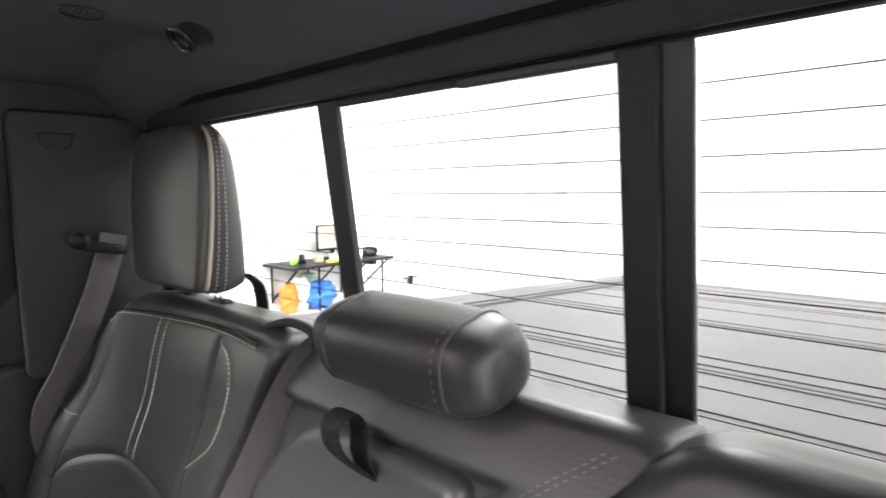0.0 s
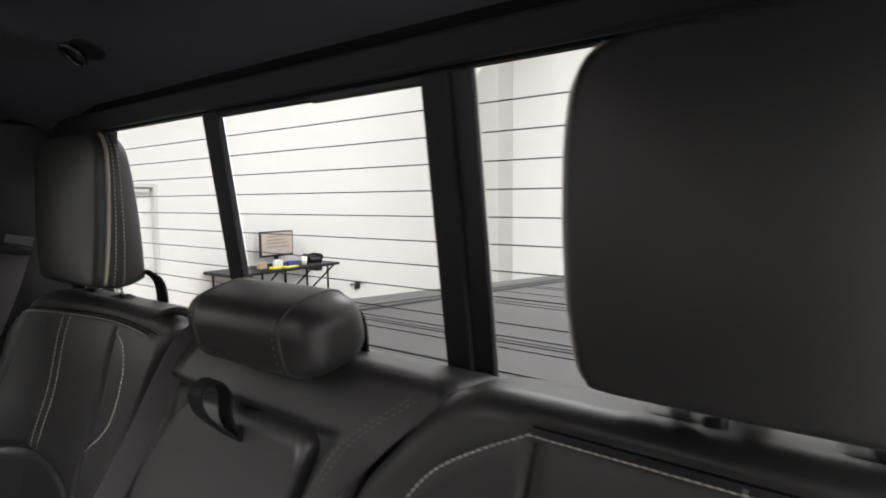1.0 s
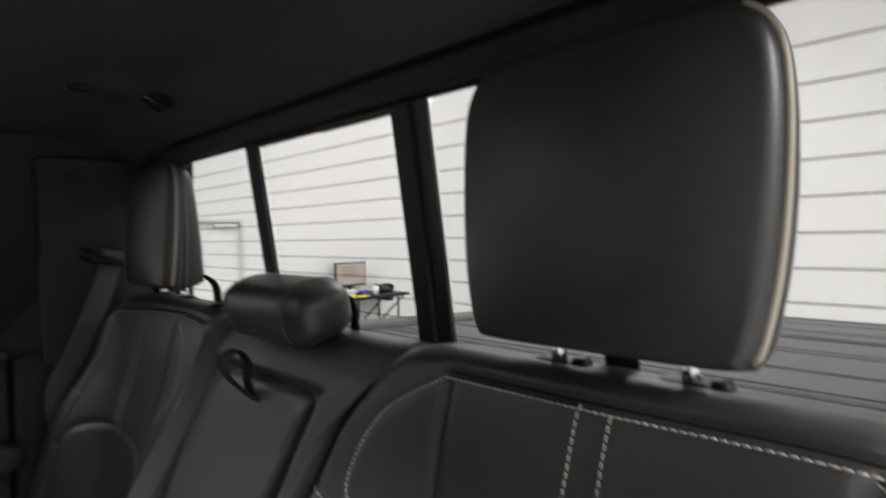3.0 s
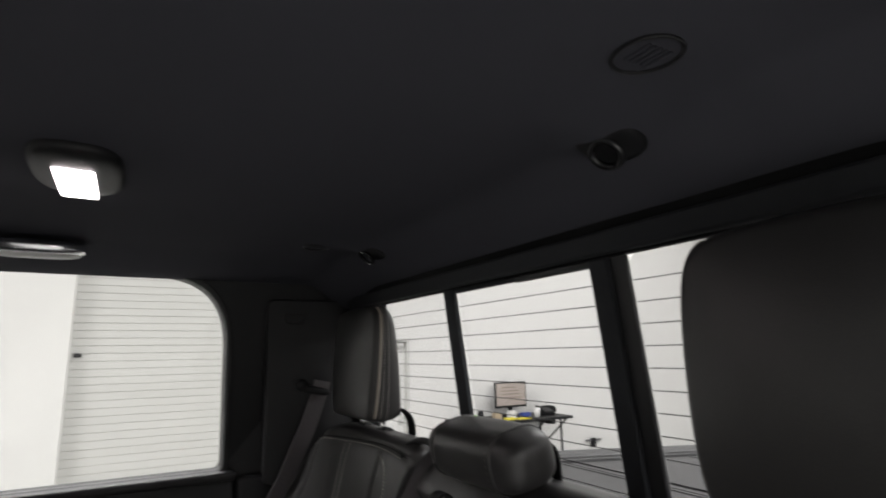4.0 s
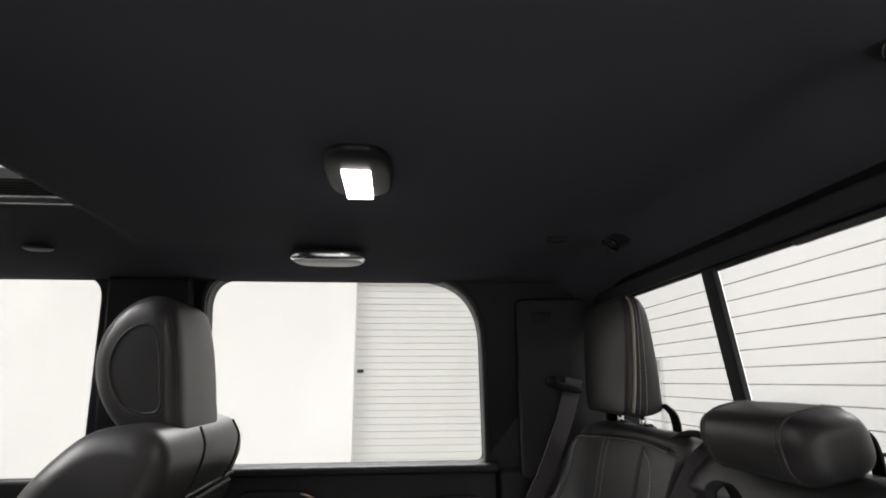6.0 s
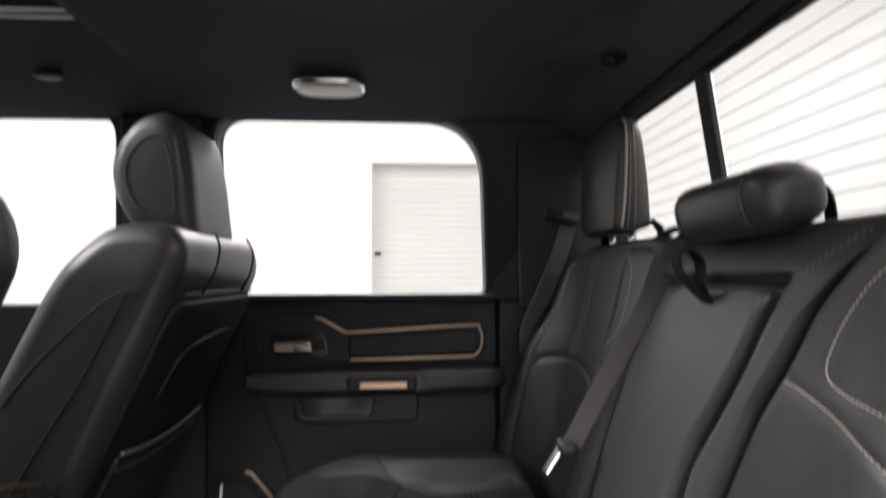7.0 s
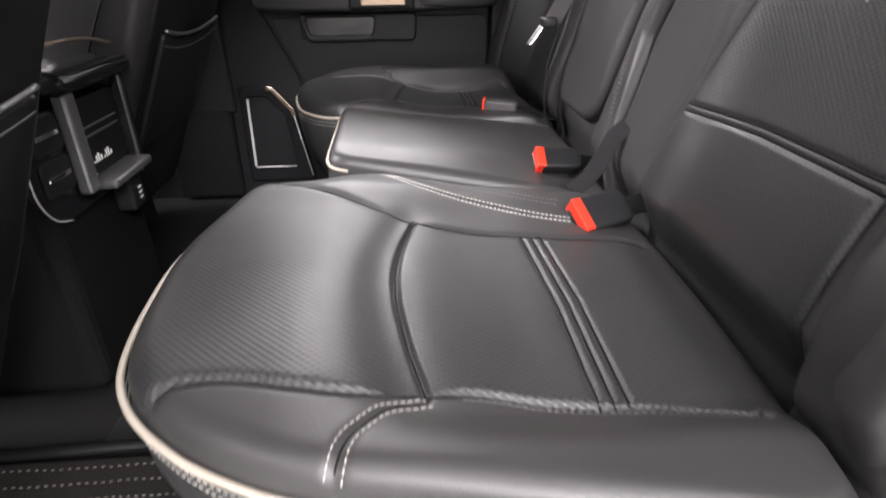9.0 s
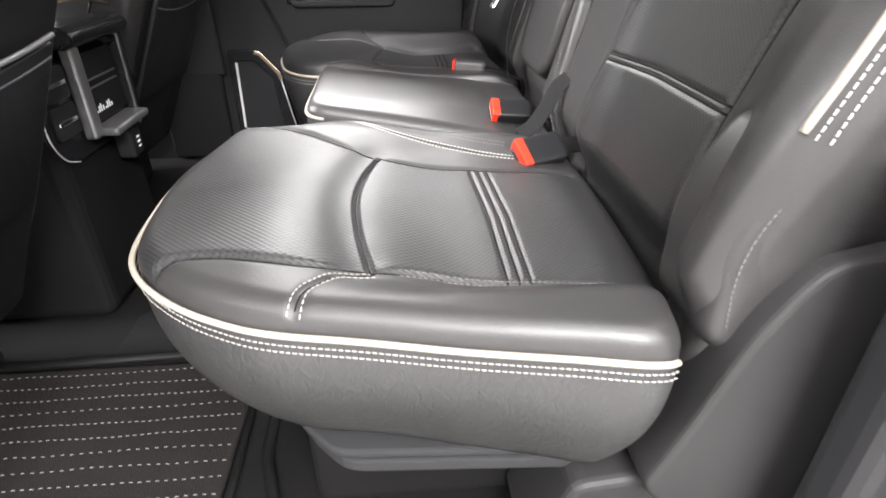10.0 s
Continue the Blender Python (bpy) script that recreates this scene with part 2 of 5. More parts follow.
def rounded(points, radius, seg=5):
    """A closed polygon with rounded corners; radius may be a list."""
    pts = [np.array(p, float) for p in points]
    out = []
    for i, p in enumerate(pts):
        r = radius[i] if isinstance(radius, (list, tuple)) else radius
        a, b = pts[i - 1] - p, pts[(i + 1) % len(pts)] - p
        la, lb = np.linalg.norm(a), np.linalg.norm(b)
        k = min(r, la * 0.49, lb * 0.49)
        if k < 1e-5:
            out.append(p)
            continue
        s, e = p + a / la * k, p + b / lb * k
        for t in np.linspace(0, 1, seg + 1):
            out.append((1 - t) ** 2 * s + 2 * t * (1 - t) * p + t * t * e)
    return out


def plate(loops, fn, depth, bevel=0.0, seg=2):
    """A plate whose outline and holes are given as 2D loops; fn(u, v, d) places it, d running from 0 to depth."""
    bm = bmesh.new()
    edges = []
    for loop in loops:
        vs = [bm.verts.new((p[0], p[1], 0)) for p in loop]
        edges += [bm.edges.new((vs[i], vs[(i + 1) % len(vs)])) for i in range(len(vs))]
    bmesh.ops.triangle_fill(bm, use_beauty=True, use_dissolve=False, edges=edges, normal=(0, 0, 1))
    res = bmesh.ops.extrude_face_region(bm, geom=bm.faces[:])
    top = [v for v in res["geom"] if isinstance(v, bmesh.types.BMVert)]
    for v in top:
        v.co.z = depth
    bmesh.ops.recalc_face_normals(bm, faces=bm.faces[:])
    if bevel:
        rim = [e for e in bm.edges if len(e.link_faces) == 2 and e.calc_face_angle(0) > 0.9]
        bmesh.ops.bevel(bm, geom=rim, offset=bevel, segments=seg, affect="EDGES", profile=0.5)
    for v in bm.verts:
        v.co = Vector(fn(*v.co))
    bmesh.ops.recalc_face_normals(bm, faces=bm.faces[:])
    return bm


def resample(pts, n, closed=True):
    p = np.array([tuple(q) for q in pts], float)
    if closed:
        p = np.vstack([p, p[:1]])
    d = np.r_[0, np.cumsum(np.linalg.norm(np.diff(p, axis=0), axis=1))]
    s = np.linspace(0, d[-1], n, endpoint=not closed)
    return np.stack([np.interp(s, d, p[:, k]) for k in range(p.shape[1])], 1)


def smooth_path(pts, n, closed=False):
    """A Catmull-Rom line through the points, evenly sampled."""
    p = np.array([tuple(q) for q in pts], float)
    p = np.vstack([p[-1:], p, p[:2]]) if closed else np.vstack([2 * p[:1] - p[1:2], p, 2 * p[-1:] - p[-2:-1]])
    out = []
    for i in range(1, len(p) - 2):
        for t in np.linspace(0, 1, 16, endpoint=False):
            a, b, c, d = p[i - 1], p[i], p[i + 1], p[i + 2]
            out.append(0.5 * (2 * b + (c - a) * t + (2 * a - 5 * b + 4 * c - d) * t * t + (3 * b - a - 3 * c + d) * t ** 3))
    if not closed:
        out.append(p[-2])
    return resample(out, n, closed)


def sweep(name, pts, mat, w, h=None, closed=False, seg=8, up=(0, 0, 1), across=None):
    """A tube or flat strap along a line: w and h are the half sizes across and along up."""
    h = w if h is None else h
    p = np.array([tuple(q) for q in pts], float)
    n = len(p)
    t = np.roll(p, -1, 0) - np.roll(p, 1, 0)
    if not closed:
        t[0], t[-1] = p[1] - p[0], p[-1] - p[-2]
    t /= np.linalg.norm(t, axis=1)[:, None] + 1e-12
    side = np.cross(t, np.array(up, float)) if across is None else np.tile(np.array(across, float), (n, 1))
    side = side - t * (side * t).sum(1)[:, None]
    side /= np.linalg.norm(side, axis=1)[:, None] + 1e-9
    top = np.cross(side, t)
    verts, faces = [], []
    for k in range(seg):
        a = 2 * math.pi * (k + 0.5) / seg
        c, s = math.cos(a), math.sin(a)
        if h < 0.6 * w:
            c, s = np.sign(c) * abs(c) ** 0.35, np.sign(s) * abs(s) ** 0.35
        verts.append(p + side * w * c + top * h * s)
    v = np.stack(verts, 1).reshape(-1, 3)
    for i in range(n if closed else n - 1):
        j = (i + 1) % n
        for k in range(seg):
            faces.append((i * seg + k, i * seg + (k + 1) % seg, j * seg + (k + 1) % seg, j * seg + k))
    if not closed:
        faces.append(tuple(range(seg))[::-1])
        faces.append(tuple((n - 1) * seg + k for k in range(seg)))
    return mesh(name, v, faces, mat, h >= 0.6 * w)


def stitches(name, pts, mat, normal=None, pitch=0.0075, length=0.0048, width=0.0009, lift=0.0005):
    """Short thread pieces along a line, as one mesh."""
    p = np.array([tuple(q) for q in pts], float)
    total = np.linalg.norm(np.diff(p, axis=0), axis=1).sum()
    n = max(2, int(total / pitch))
    c = resample(p, n, False)
    t = np.gradient(c, axis=0)
    t /= np.linalg.norm(t, axis=1)[:, None] + 1e-12
    nn = np.tile(np.array((0, 0, 1.0) if normal is None else normal, float), (n, 1)) if normal is None or np.ndim(normal) == 1 else resample(normal, n, False)
    nn = nn - t * (nn * t).sum(1)[:, None]
    nn /= np.linalg.norm(nn, axis=1)[:, None] + 1e-12
    s = np.cross(t, nn)
    verts, faces = [], []
    for i in range(n):
        o = c[i] + nn[i] * lift
        a, b, u = t[i] * length / 2, s[i] * width, nn[i] * width
        k = len(verts)
        verts += [o - a - b * .6, o - a + b * .6, o + a + b * .6, o + a - b * .6, o - a * .7 + u, o + a * .7 + u]
        faces += [(k, k + 3, k + 5, k + 4), (k + 1, k + 4, k + 5, k + 2), (k, k + 4, k + 1), (k + 3, k + 2, k + 5)]
    return mesh(name, verts, faces, mat, True)


def polyline_distance(p, line):
    line = np.asarray(line, float)
    best = np.full(len(p), 9.0)
    for a, b in zip(line[:-1], line[1:]):
        d = b - a
        t = np.clip(((p - a) @ d) / (d @ d + 1e-12), 0, 1)
        best = np.minimum(best, np.linalg.norm(p - a - t[:, None] * d, axis=1))
    return best


class Pad:
    """An upholstered pad: a star-shaped outline, a height over it, rounded rim, flank and sunk seams."""

    def __init__(self, outline, centre, top, tf, roll=0.03, flank=0.1, tuck=0.02, grooves=(), n=260, rings=70, flank_rings=10, sharp=2.0):
        self.o, self.c = resample(outline, n), np.array(centre, float)
        self.top, self.tf, self.roll, self.flank, self.tuck, self.grooves, self.rings, self.fr, self.n, self.sharp = top, tf, roll, flank, tuck, grooves, rings, flank_rings, n, sharp

    def height(self, p, d):
        h = self.top(p[:, 0], p[:, 1])
        x = np.clip(1 - d / self.roll, 0, 1)
        h = h - self.roll * (1 - (1 - x ** self.sharp) ** (1 / self.sharp))
        sunk = np.zeros(len(p))
        for line, width, depth in self.grooves:
            sunk = np.maximum(sunk, depth * np.exp(-(polyline_distance(p, line) / width) ** 2))
        return h - sunk

    def surface(self, pts):
        p = np.array([tuple(q) for q in pts], float)
        d = polyline_distance(p, np.vstack([self.o, self.o[:1]]))
        return np.array(self.tf(p[:, 0], p[:, 1], self.height(p, d))).T

    def rim(self, drop, n=None):
        """The outline at a depth below the rim."""
        r = self.roll
        h = self.top(self.o[:, 0], self.o[:, 1]) - r - drop
        return np.array(self.tf(self.o[:, 0], self.o[:, 1], h)).T

    def build(self, name, mats, region=None):
        n, rays = self.n, np.linalg.norm(self.o - self.c, axis=1)
        rr = 1 - (1 - np.linspace(0, 1, self.rings)) ** 1.35
        P, V = [], []
        for r in rr[1:]:
            p = self.c + (self.o - self.c) * r
            d = rays * (1 - r)
            P.append(p)
            V.append(np.array(self.tf(p[:, 0], p[:, 1], self.height(p, d))).T)
        edge = self.top(self.o[:, 0], self.o[:, 1]) - self.roll
        inward = (self.c - self.o) / rays[:, None]
        for k in range(1, self.fr + 1):
            f = k / self.fr
            q = self.o + inward * (self.tuck * f ** 2 - 0.006 * math.sin(math.pi * f))
            P.append(self.o)
            V.append(np.array(self.tf(q[:, 0], q[:, 1], edge - self.flank * f)).T)
        mid = self.c[None, :]
        v0 = np.array(self.tf(mid[:, 0], mid[:, 1], self.height(mid, np.array([9.0])))).T
        verts = np.vstack([v0] + V)
        faces, index = [], []
        for i in range(n):
            faces.append((0, 1 + i, 1 + (i + 1) % n))
            index.append(0)
        kinds = []
        for k in range(len(V) - 1):
            mid2 = (P[k] + P[k + 1] + np.roll(P[k], -1, 0) + np.roll(P[k + 1], -1, 0)) / 4
            if k >= self.rings - 2:
                kinds.append(np.full(n, 2 if len(mats) > 2 else 0))
            else:
                kinds.append(region(mid2[:, 0], mid2[:, 1]).astype(int) if region else np.zeros(n, int))
            a, b = 1 + k * n, 1 + (k + 1) * n
            for i in range(n):
                j = (i + 1) % n
                faces.append((a + i, b + i, b + j, a + j))
        index = np.concatenate([np.array(index)] + kinds) if kinds else np.array(index)
        if region:
            index[:n] = region(np.full(n, self.c[0]), np.full(n, self.c[1])).astype(int)
        last = 1 + (len(V) - 1) * n
        faces.append(tuple(last + i for i in range(n)))
        index = np.r_[index, 0]
        me = mesh(name, verts, faces, mats, True, index)
        bm = bmesh.new()
        bm.from_mesh(me)
        bmesh.ops.recalc_face_normals(bm, faces=bm.faces[:])
        bm.to_mesh(me)
        bm.free()
        return me


def blob(cx, cy, cz, hx, hy, hz, e=4.0, shape=None, cuts=26, m=None):
    """A rounded block: a cube pushed out to a superellipsoid, then bent by shape(x, y, z) on unit coordinates."""
    g = np.linspace(-1, 1, cuts)
    verts, faces = [], []
    for ax in range(3):
        for s in (-1, 1):
            u, v = np.meshgrid(g, g, indexing="ij")
            q = np.zeros((cuts, cuts, 3))
            q[..., ax], q[..., (ax + 1) % 3], q[..., (ax + 2) % 3] = s, u, v
            q = q.reshape(-1, 3)
            q = q / (np.abs(q) ** e).sum(1)[:, None] ** (1 / e)
            k = len(verts) * cuts * cuts
            verts.append(q)
            for i in range(cuts - 1):
                for j in range(cuts - 1):
                    a = k + i * cuts + j
                    f = (a, a + cuts, a + cuts + 1, a + 1)
                    faces.append(f if s > 0 else f[::-1])
    v = np.vstack(verts)
    x, y, z = v[:, 0], v[:, 1], v[:, 2]
    if shape:
        x, y, z = shape(x, y, z)
    v = np.stack([x * hx, y * hy, z * hz], 1)
    bm = bmesh.new()
    vs = [bm.verts.new(p) for p in v]
    for f in faces:
        bm.faces.new([vs[i] for i in f])
    bmesh.ops.remove_doubles(bm, verts=bm.verts[:], dist=1e-5)
    bmesh.ops.recalc_face_normals(bm, faces=bm.faces[:])
    bmesh.ops.transform(bm, matrix=Matrix.Translation((cx, cy, cz)) @ (m or Matrix()), verts=bm.verts)
    return bm


def sstep(a, b, x):
    t = np.clip((np.asarray(x, float) - a) / (b - a), 0, 1)
    return t * t * (3 - 2 * t)


def pillow(name, profile, y0, y1, r, mat, n=90, seg=7, narrow=None, size=0.0):
    """A padded body: a side profile (x, z) carried from y0 to y1 with rounded rims; narrow(z) draws it in towards the middle."""
    p = smooth_path(profile, n, True)
    t = np.roll(p, -1, 0) - np.roll(p, 1, 0)
    t /= np.linalg.norm(t, axis=1)[:, None]
    nrm = np.stack([t[:, 1], -t[:, 0]], 1)
    if ((p - p.mean(0)) * nrm).sum() < 0:
        nrm = -nrm
    rings = []
    for a in np.linspace(0, math.pi / 2, seg):
        rings.append((y0 + r * (1 - math.sin(a)), r * (1 - math.cos(a))))
    rings = rings[::-1] + [(y0 + y1 - y, i) for y, i in rings]
    verts, faces, mid = [], [], (y0 + y1) / 2
    for y, inset in rings:
        q = p.mean(0) + (p - p.mean(0)) * (1 - inset / size) if size else p - nrm * inset
        k = np.ones(n) if narrow is None else narrow(q[:, 1])
        verts.append(np.stack([q[:, 0], mid + (y - mid) * k, q[:, 1]], 1))
    m = len(rings)
    for i in range(m - 1):
        for j in range(n):
            b = (j + 1) % n
            faces.append((i * n + j, i * n + b, (i + 1) * n + b, (i + 1) * n + j))
    faces.append(tuple(range(n))[::-1])
    faces.append(tuple((m - 1) * n + j for j in range(n)))
    me = mesh(name, np.vstack(verts), faces, mat)
    bm = bmesh.new()
    bm.from_mesh(me)
    bmesh.ops.recalc_face_normals(bm, faces=bm.faces[:])
    bm.to_mesh(me)
    bm.free()
    return me

# ---- workshop ----
def lettering(text, at, size, mat, label):
    """Flat raised lettering in the built-in font on the back wall."""
    data = bpy.data.curves.new("wall_sign", "FONT")
    data.body, data.size, data.extrude, data.space_character = text, size, 0.006, 1.25
    data.materials.append(mat)
    ob = tagged(new("wall_sign", data), label, "sign", kind="structure")
    ob.matrix_world = pose(*at, 90, 0, -90)
    return ob


solo("ground", box(-9, 10, -8, 5.8, -0.2, 0, 0), CONCRETE, "grey concrete workshop floor under the truck", "floor", kind="structure")
solo("roof_ceiling", box(-9, 10, -8, 5.8, 6.2, 6.35, 0), WALL_WHITE, "white workshop ceiling", "ceiling", kind="structure")
solo("wall_back", box(10, 10.2, -8, 5.8, 0, 6.2, 0), WALL_WHITE, "white painted workshop wall behind the truck", "wall", kind="structure")
solo("wall_front", box(-9.2, -9, -8, 5.8, 0, 6.2, 0), WALL_WHITE, "white painted workshop wall ahead of the truck", "wall", kind="structure")
solo("wall_near", box(-9, 10, -8.2, -8, 0, 6.2, 0), WALL_WHITE, "white painted workshop wall on the open door's side", "wall", kind="structure")
SH0, SH1, SHT = -0.56, 1.95, 2.93
DR0, DR1 = 2.15, 3.02
far_wall = plate([[(-9, 0), (SH0, 0), (SH0, SHT), (SH1, SHT), (SH1, 0), (DR0, 0), (DR0, 2.03), (DR1, 2.03), (DR1, 0), (10, 0), (10, 6.2), (-9, 6.2)]], lambda u, v, d: (u, 5.6 + d, v), 0.2)
solo("wall_far", far_wall, WALL_WHITE, "white painted workshop wall with a roller shutter opening", "wall", kind="structure")
shutter = thing("roller_shutter", "closed pale grey roller shutter of thin horizontal slats", "shutter", (0.7, 5.75, 0), kind="structure")
slat = None
z = 0.02
while z < SHT:
    bm = box(SH0 - 0.01, SH1 + 0.01, 5.735, 5.76, z, z + 0.073, 0.005, 1)
    part("slat", bm, SHUTTER_GREY, shutter)
    z += 0.075
part("latch", box(SH0 + 0.03, SH0 + 0.10, 5.71, 5.735, 1.86, 1.90, 0.006), PLASTIC_GREY, shutter, "small dark latch")
solo("wall_column", box(9.4, 10.0, 5.0, 5.6, 0, 6.2, 0.01), SHUTTER_GREY, "pale grey square column in the workshop corner", "column", kind="structure")
mdoor = thing("door_2", "closed white workshop door in a white frame", "door", (2.6, 5.6, 0), kind="structure")
part("door_leaf", box(DR0 + 0.04, DR1 - 0.04, 5.66, 5.70, 0.01, 1.99, 0.004), WHITE, mdoor)
part("frame", join(box(DR0, DR0 + 0.04, 5.59, 5.72, 0, 2.03, 0.004), box(DR1 - 0.04, DR1, 5.59, 5.72, 0, 2.03, 0.004), box(DR0 + 0.04, DR1 - 0.04, 5.59, 5.72, 1.99, 2.03, 0.004)), SHUTTER_GREY, mdoor)
part("closer", box(DR1 - 0.35, DR1 - 0.08, 5.60, 5.66, 1.93, 1.975, 0.006), SHUTTER_GREY, mdoor)
part("door_handle", box(DR1 - 0.13, DR1 - 0.09, 5.62, 5.66, 0.98, 1.12, 0.008), SHUTTER_GREY, mdoor)

# ---- cab shell ----
def side_y(z):
    return 0.846 - max(0.0, z - 1.56) * 0.20


FAR_WIN = rounded([(-0.607, 1.555), (0.135, 1.555), (0.112, 2.034), (-0.600, 2.038)], [0.02, 0.02, 0.17, 0.08], 10)
FRONT_WIN = rounded([(-1.85, 1.53), (-0.90, 1.53), (-0.86, 2.034), (-1.55, 2.034)], [0.03, 0.03, 0.06, 0.1], 6)
shell = plate([[(-1.95, 0.70), (0.55, 0.70), (0.55, 2.09), (-1.95, 2.09)], FAR_WIN, FRONT_WIN], lambda u, v, d: (u, side_y(v) + d, v), 0.06, 0.006)
solo("wall_cab_far", shell, PLASTIC, "black inner side of the truck cab with window openings", "cab side", kind="structure")
near = plate([[(-1.95, 0.70), (0.70, 0.70), (0.70, 2.09), (-1.95, 2.09)], rounded([(-0.62, 0.745), (0.62, 0.745), (0.60, 2.02), (-0.60, 2.02)], 0.07, 6)], lambda u, v, d: (u, -side_y(v) - d, v), 0.05, 0.006)
solo("wall_cab_near", near, PLASTIC, "black inner side of the truck cab with the open doorway", "cab side", kind="structure")
# out of view; carried up to 1.53 to hold back light through the windscreen
solo("wall_cab_front", box(-2.0, -1.95, -0.9, 0.9, 0.7, 1.53, 0.004), PLASTIC, "unseen black firewall and dash of the cab, raised to block light", "cab front", kind="structure")
solo("cab_floor", box(-1.95, 0.60, -0.88, 0.90, 0.66, 0.712, 0.004), CARPET, "dark carpeted floor of the truck cab", "floor", kind="structure")


def liner_z(x, y):
    z = 2.062 - 0.036 * sstep(0.50, 0.76, np.abs(y)) - 0.072 * sstep(0.31, 0.45, x)
    z = z + 0.028 * (1 - sstep(-0.70, -0.655, x)) * (1 - sstep(0.35, 0.60, np.abs(y)))
    for hy in (-0.335, 0.335):
        z = z - 0.017 * np.exp(-(((x - 0.31) / 0.060) ** 2 + ((y - hy) / 0.055) ** 2))
    return z


gx, gy = np.linspace(-1.95, 0.445, 170), np.linspace(-0.765, 0.765, 120)
X, Y = np.meshgrid(gx, gy, indexing="ij")
Z = liner_z(X, Y)
hole = lambda x, y: (-1.45 < x < -0.70) & (abs(y) < 0.34)
lv = np.stack([X, Y, Z], -1).reshape(-1, 3)
lf, ny = [], len(gy)
for i in range(len(gx) - 1):
    for j in range(ny - 1):
        if not hole((gx[i] + gx[i + 1]) / 2, (gy[j] + gy[j + 1]) / 2):
            a = i * ny + j
            lf.append((a, a + 1, a + ny + 1, a + ny))
tagged(part("ceiling_headliner", mesh("ceiling_headliner", lv, lf, FABRIC)), "black fabric headliner of the truck cab", "headliner", kind="structure")
solo("cab_roof", plate([[(-1.98, -0.80), (0.56, -0.80), (0.56, 0.80), (-1.98, 0.80)], [(-1.45, -0.34), (-0.69, -0.34), (-0.69, 0.34), (-1.45, 0.34)]], lambda u, v, d: (u, v, 2.105 + d), 0.02), PLASTIC, "roof skin of the truck cab", "roof", kind="structure")
sun = thing("sunroof", "sunroof with a pale glass panel and dark pleated edge", "sunroof", (-1.1, 0, 2.1), kind="structure")
part("glass_panel", box(-1.45, -0.69, -0.34, 0.34, 2.128, 2.133, 0), GLASS, sun).visible_shadow = False
part("rail", box(-1.45, -0.70, 0.305, 0.318, 2.086, 2.098, 0.002), SATIN, sun, "satin silver side rail")
part("rail", box(-1.45, -0.70, -0.318, -0.305, 2.086, 2.098, 0.002), SATIN, sun, "satin silver side rail")
for k in range(6):
    for s in (-1, 1):
        part("pleat", box(-1.45, -0.70, s * (0.220 + k * 0.014), s * (0.232 + k * 0.014), 2.098, 2.122, 0.003, 1), RUBBER, sun)

# rear wall and window
rear_x = lambda z: 0.424 + (1.955 - z) * 0.14
opening = rounded([(-0.765, 1.60), (0.70, 1.60), (0.69, 1.954), (-0.755, 1.954)], [0.03, 0.03, 0.05, 0.05], 6)
rear = plate([[(-0.80, 0.7), (0.80, 0.7), (0.80, 2.09), (-0.80, 2.09)], opening], lambda u, v, d: (rear_x(v) + d, u, v), 0.016, 0.003)
solo("wall_cab_rear", rear, PLASTIC_MATTE, "charcoal rear wall of the truck cab round the window", "cab rear", kind="structure")
header = plate([[(-0.70, 1.956), (0.70, 1.956), (0.70, 1.986), (-0.70, 1.986)]], lambda u, v, d: (rear_x(v) - d, u, v), 0.012, 0.004)
solo("trim_header", header, FRAME_GREY, "smooth charcoal trim strip above the rear window", "trim", kind="structure")
window = thing("window_1", "sliding rear window with thin defroster lines and dark frame", "window", (0.46, 0, 1.6), kind="structure")


def pane(name, y0, y1, z0, z1, off, mat, parent, r=0.012):
    bm = plate([rounded([(y0, z0), (y1, z0), (y1, z1), (y0, z1)], r, 4)], lambda u, v, d: (rear_x(v) + off + d, u, v), 0.004)
    ob = part(name, bm, mat, parent)
    ob.visible_shadow = False
    return ob


def post(name, y0, y1, z0, z1, x_in, x_out, mat, parent, bevel=0.006):
    bm = plate([[(y0, z0), (y1, z0), (y1, z1), (y0, z1)]], lambda u, v, d: (rear_x(v) + x_in + d, u, v), x_out - x_in, bevel)
    return part(name, bm, mat, parent)


pane("pane", 0.205, 0.695, 1.60, 1.9535, 0.010, TINT, window)
pane("pane", -0.186, 0.168, 1.60, 1.9535, 0.009, TINT, window)
pane("pane", -0.76, -0.240, 1.60, 1.9535, 0.012, TINT, window)
post("mullion", 0.169, 0.2045, 1.60, 1.9535, -0.002, 0.009, FRAME_GREY, window, 0.002)
post("mullion", -0.2176, -0.1845, 1.60, 1.9535, -0.004, 0.008, FRAME_GREY, window, 0.003)
post("mullion", -0.2415, -0.2165, 1.60, 1.9535, 0.003, 0.011, TRIM_DARK, window, 0.002)
post("slider_seal", -0.184, -0.02, 1.944, 1.9535, 0.000, 0.008, TRIM_DARK, window, 0.002)
post("slider_seal", -0.019, 0.168, 1.946, 1.9535, 0.002, 0.008, FRAME_GREY, window, 0.002)
for k in range(13):
    zz = 1.9215 - 0.0268 * k
    for y0, y1, off in ((0.2055, 0.68, 0.0088), (-0.1835, 0.168, 0.0078), (-0.74, -0.2425, 0.0108)):
        part("defroster_line", box(rear_x(zz) + off - 0.0003, rear_x(zz) + off + 0.0003, y0, y1, zz - 0.0006, zz + 0.0006, 0), TRIM_DARK, window)

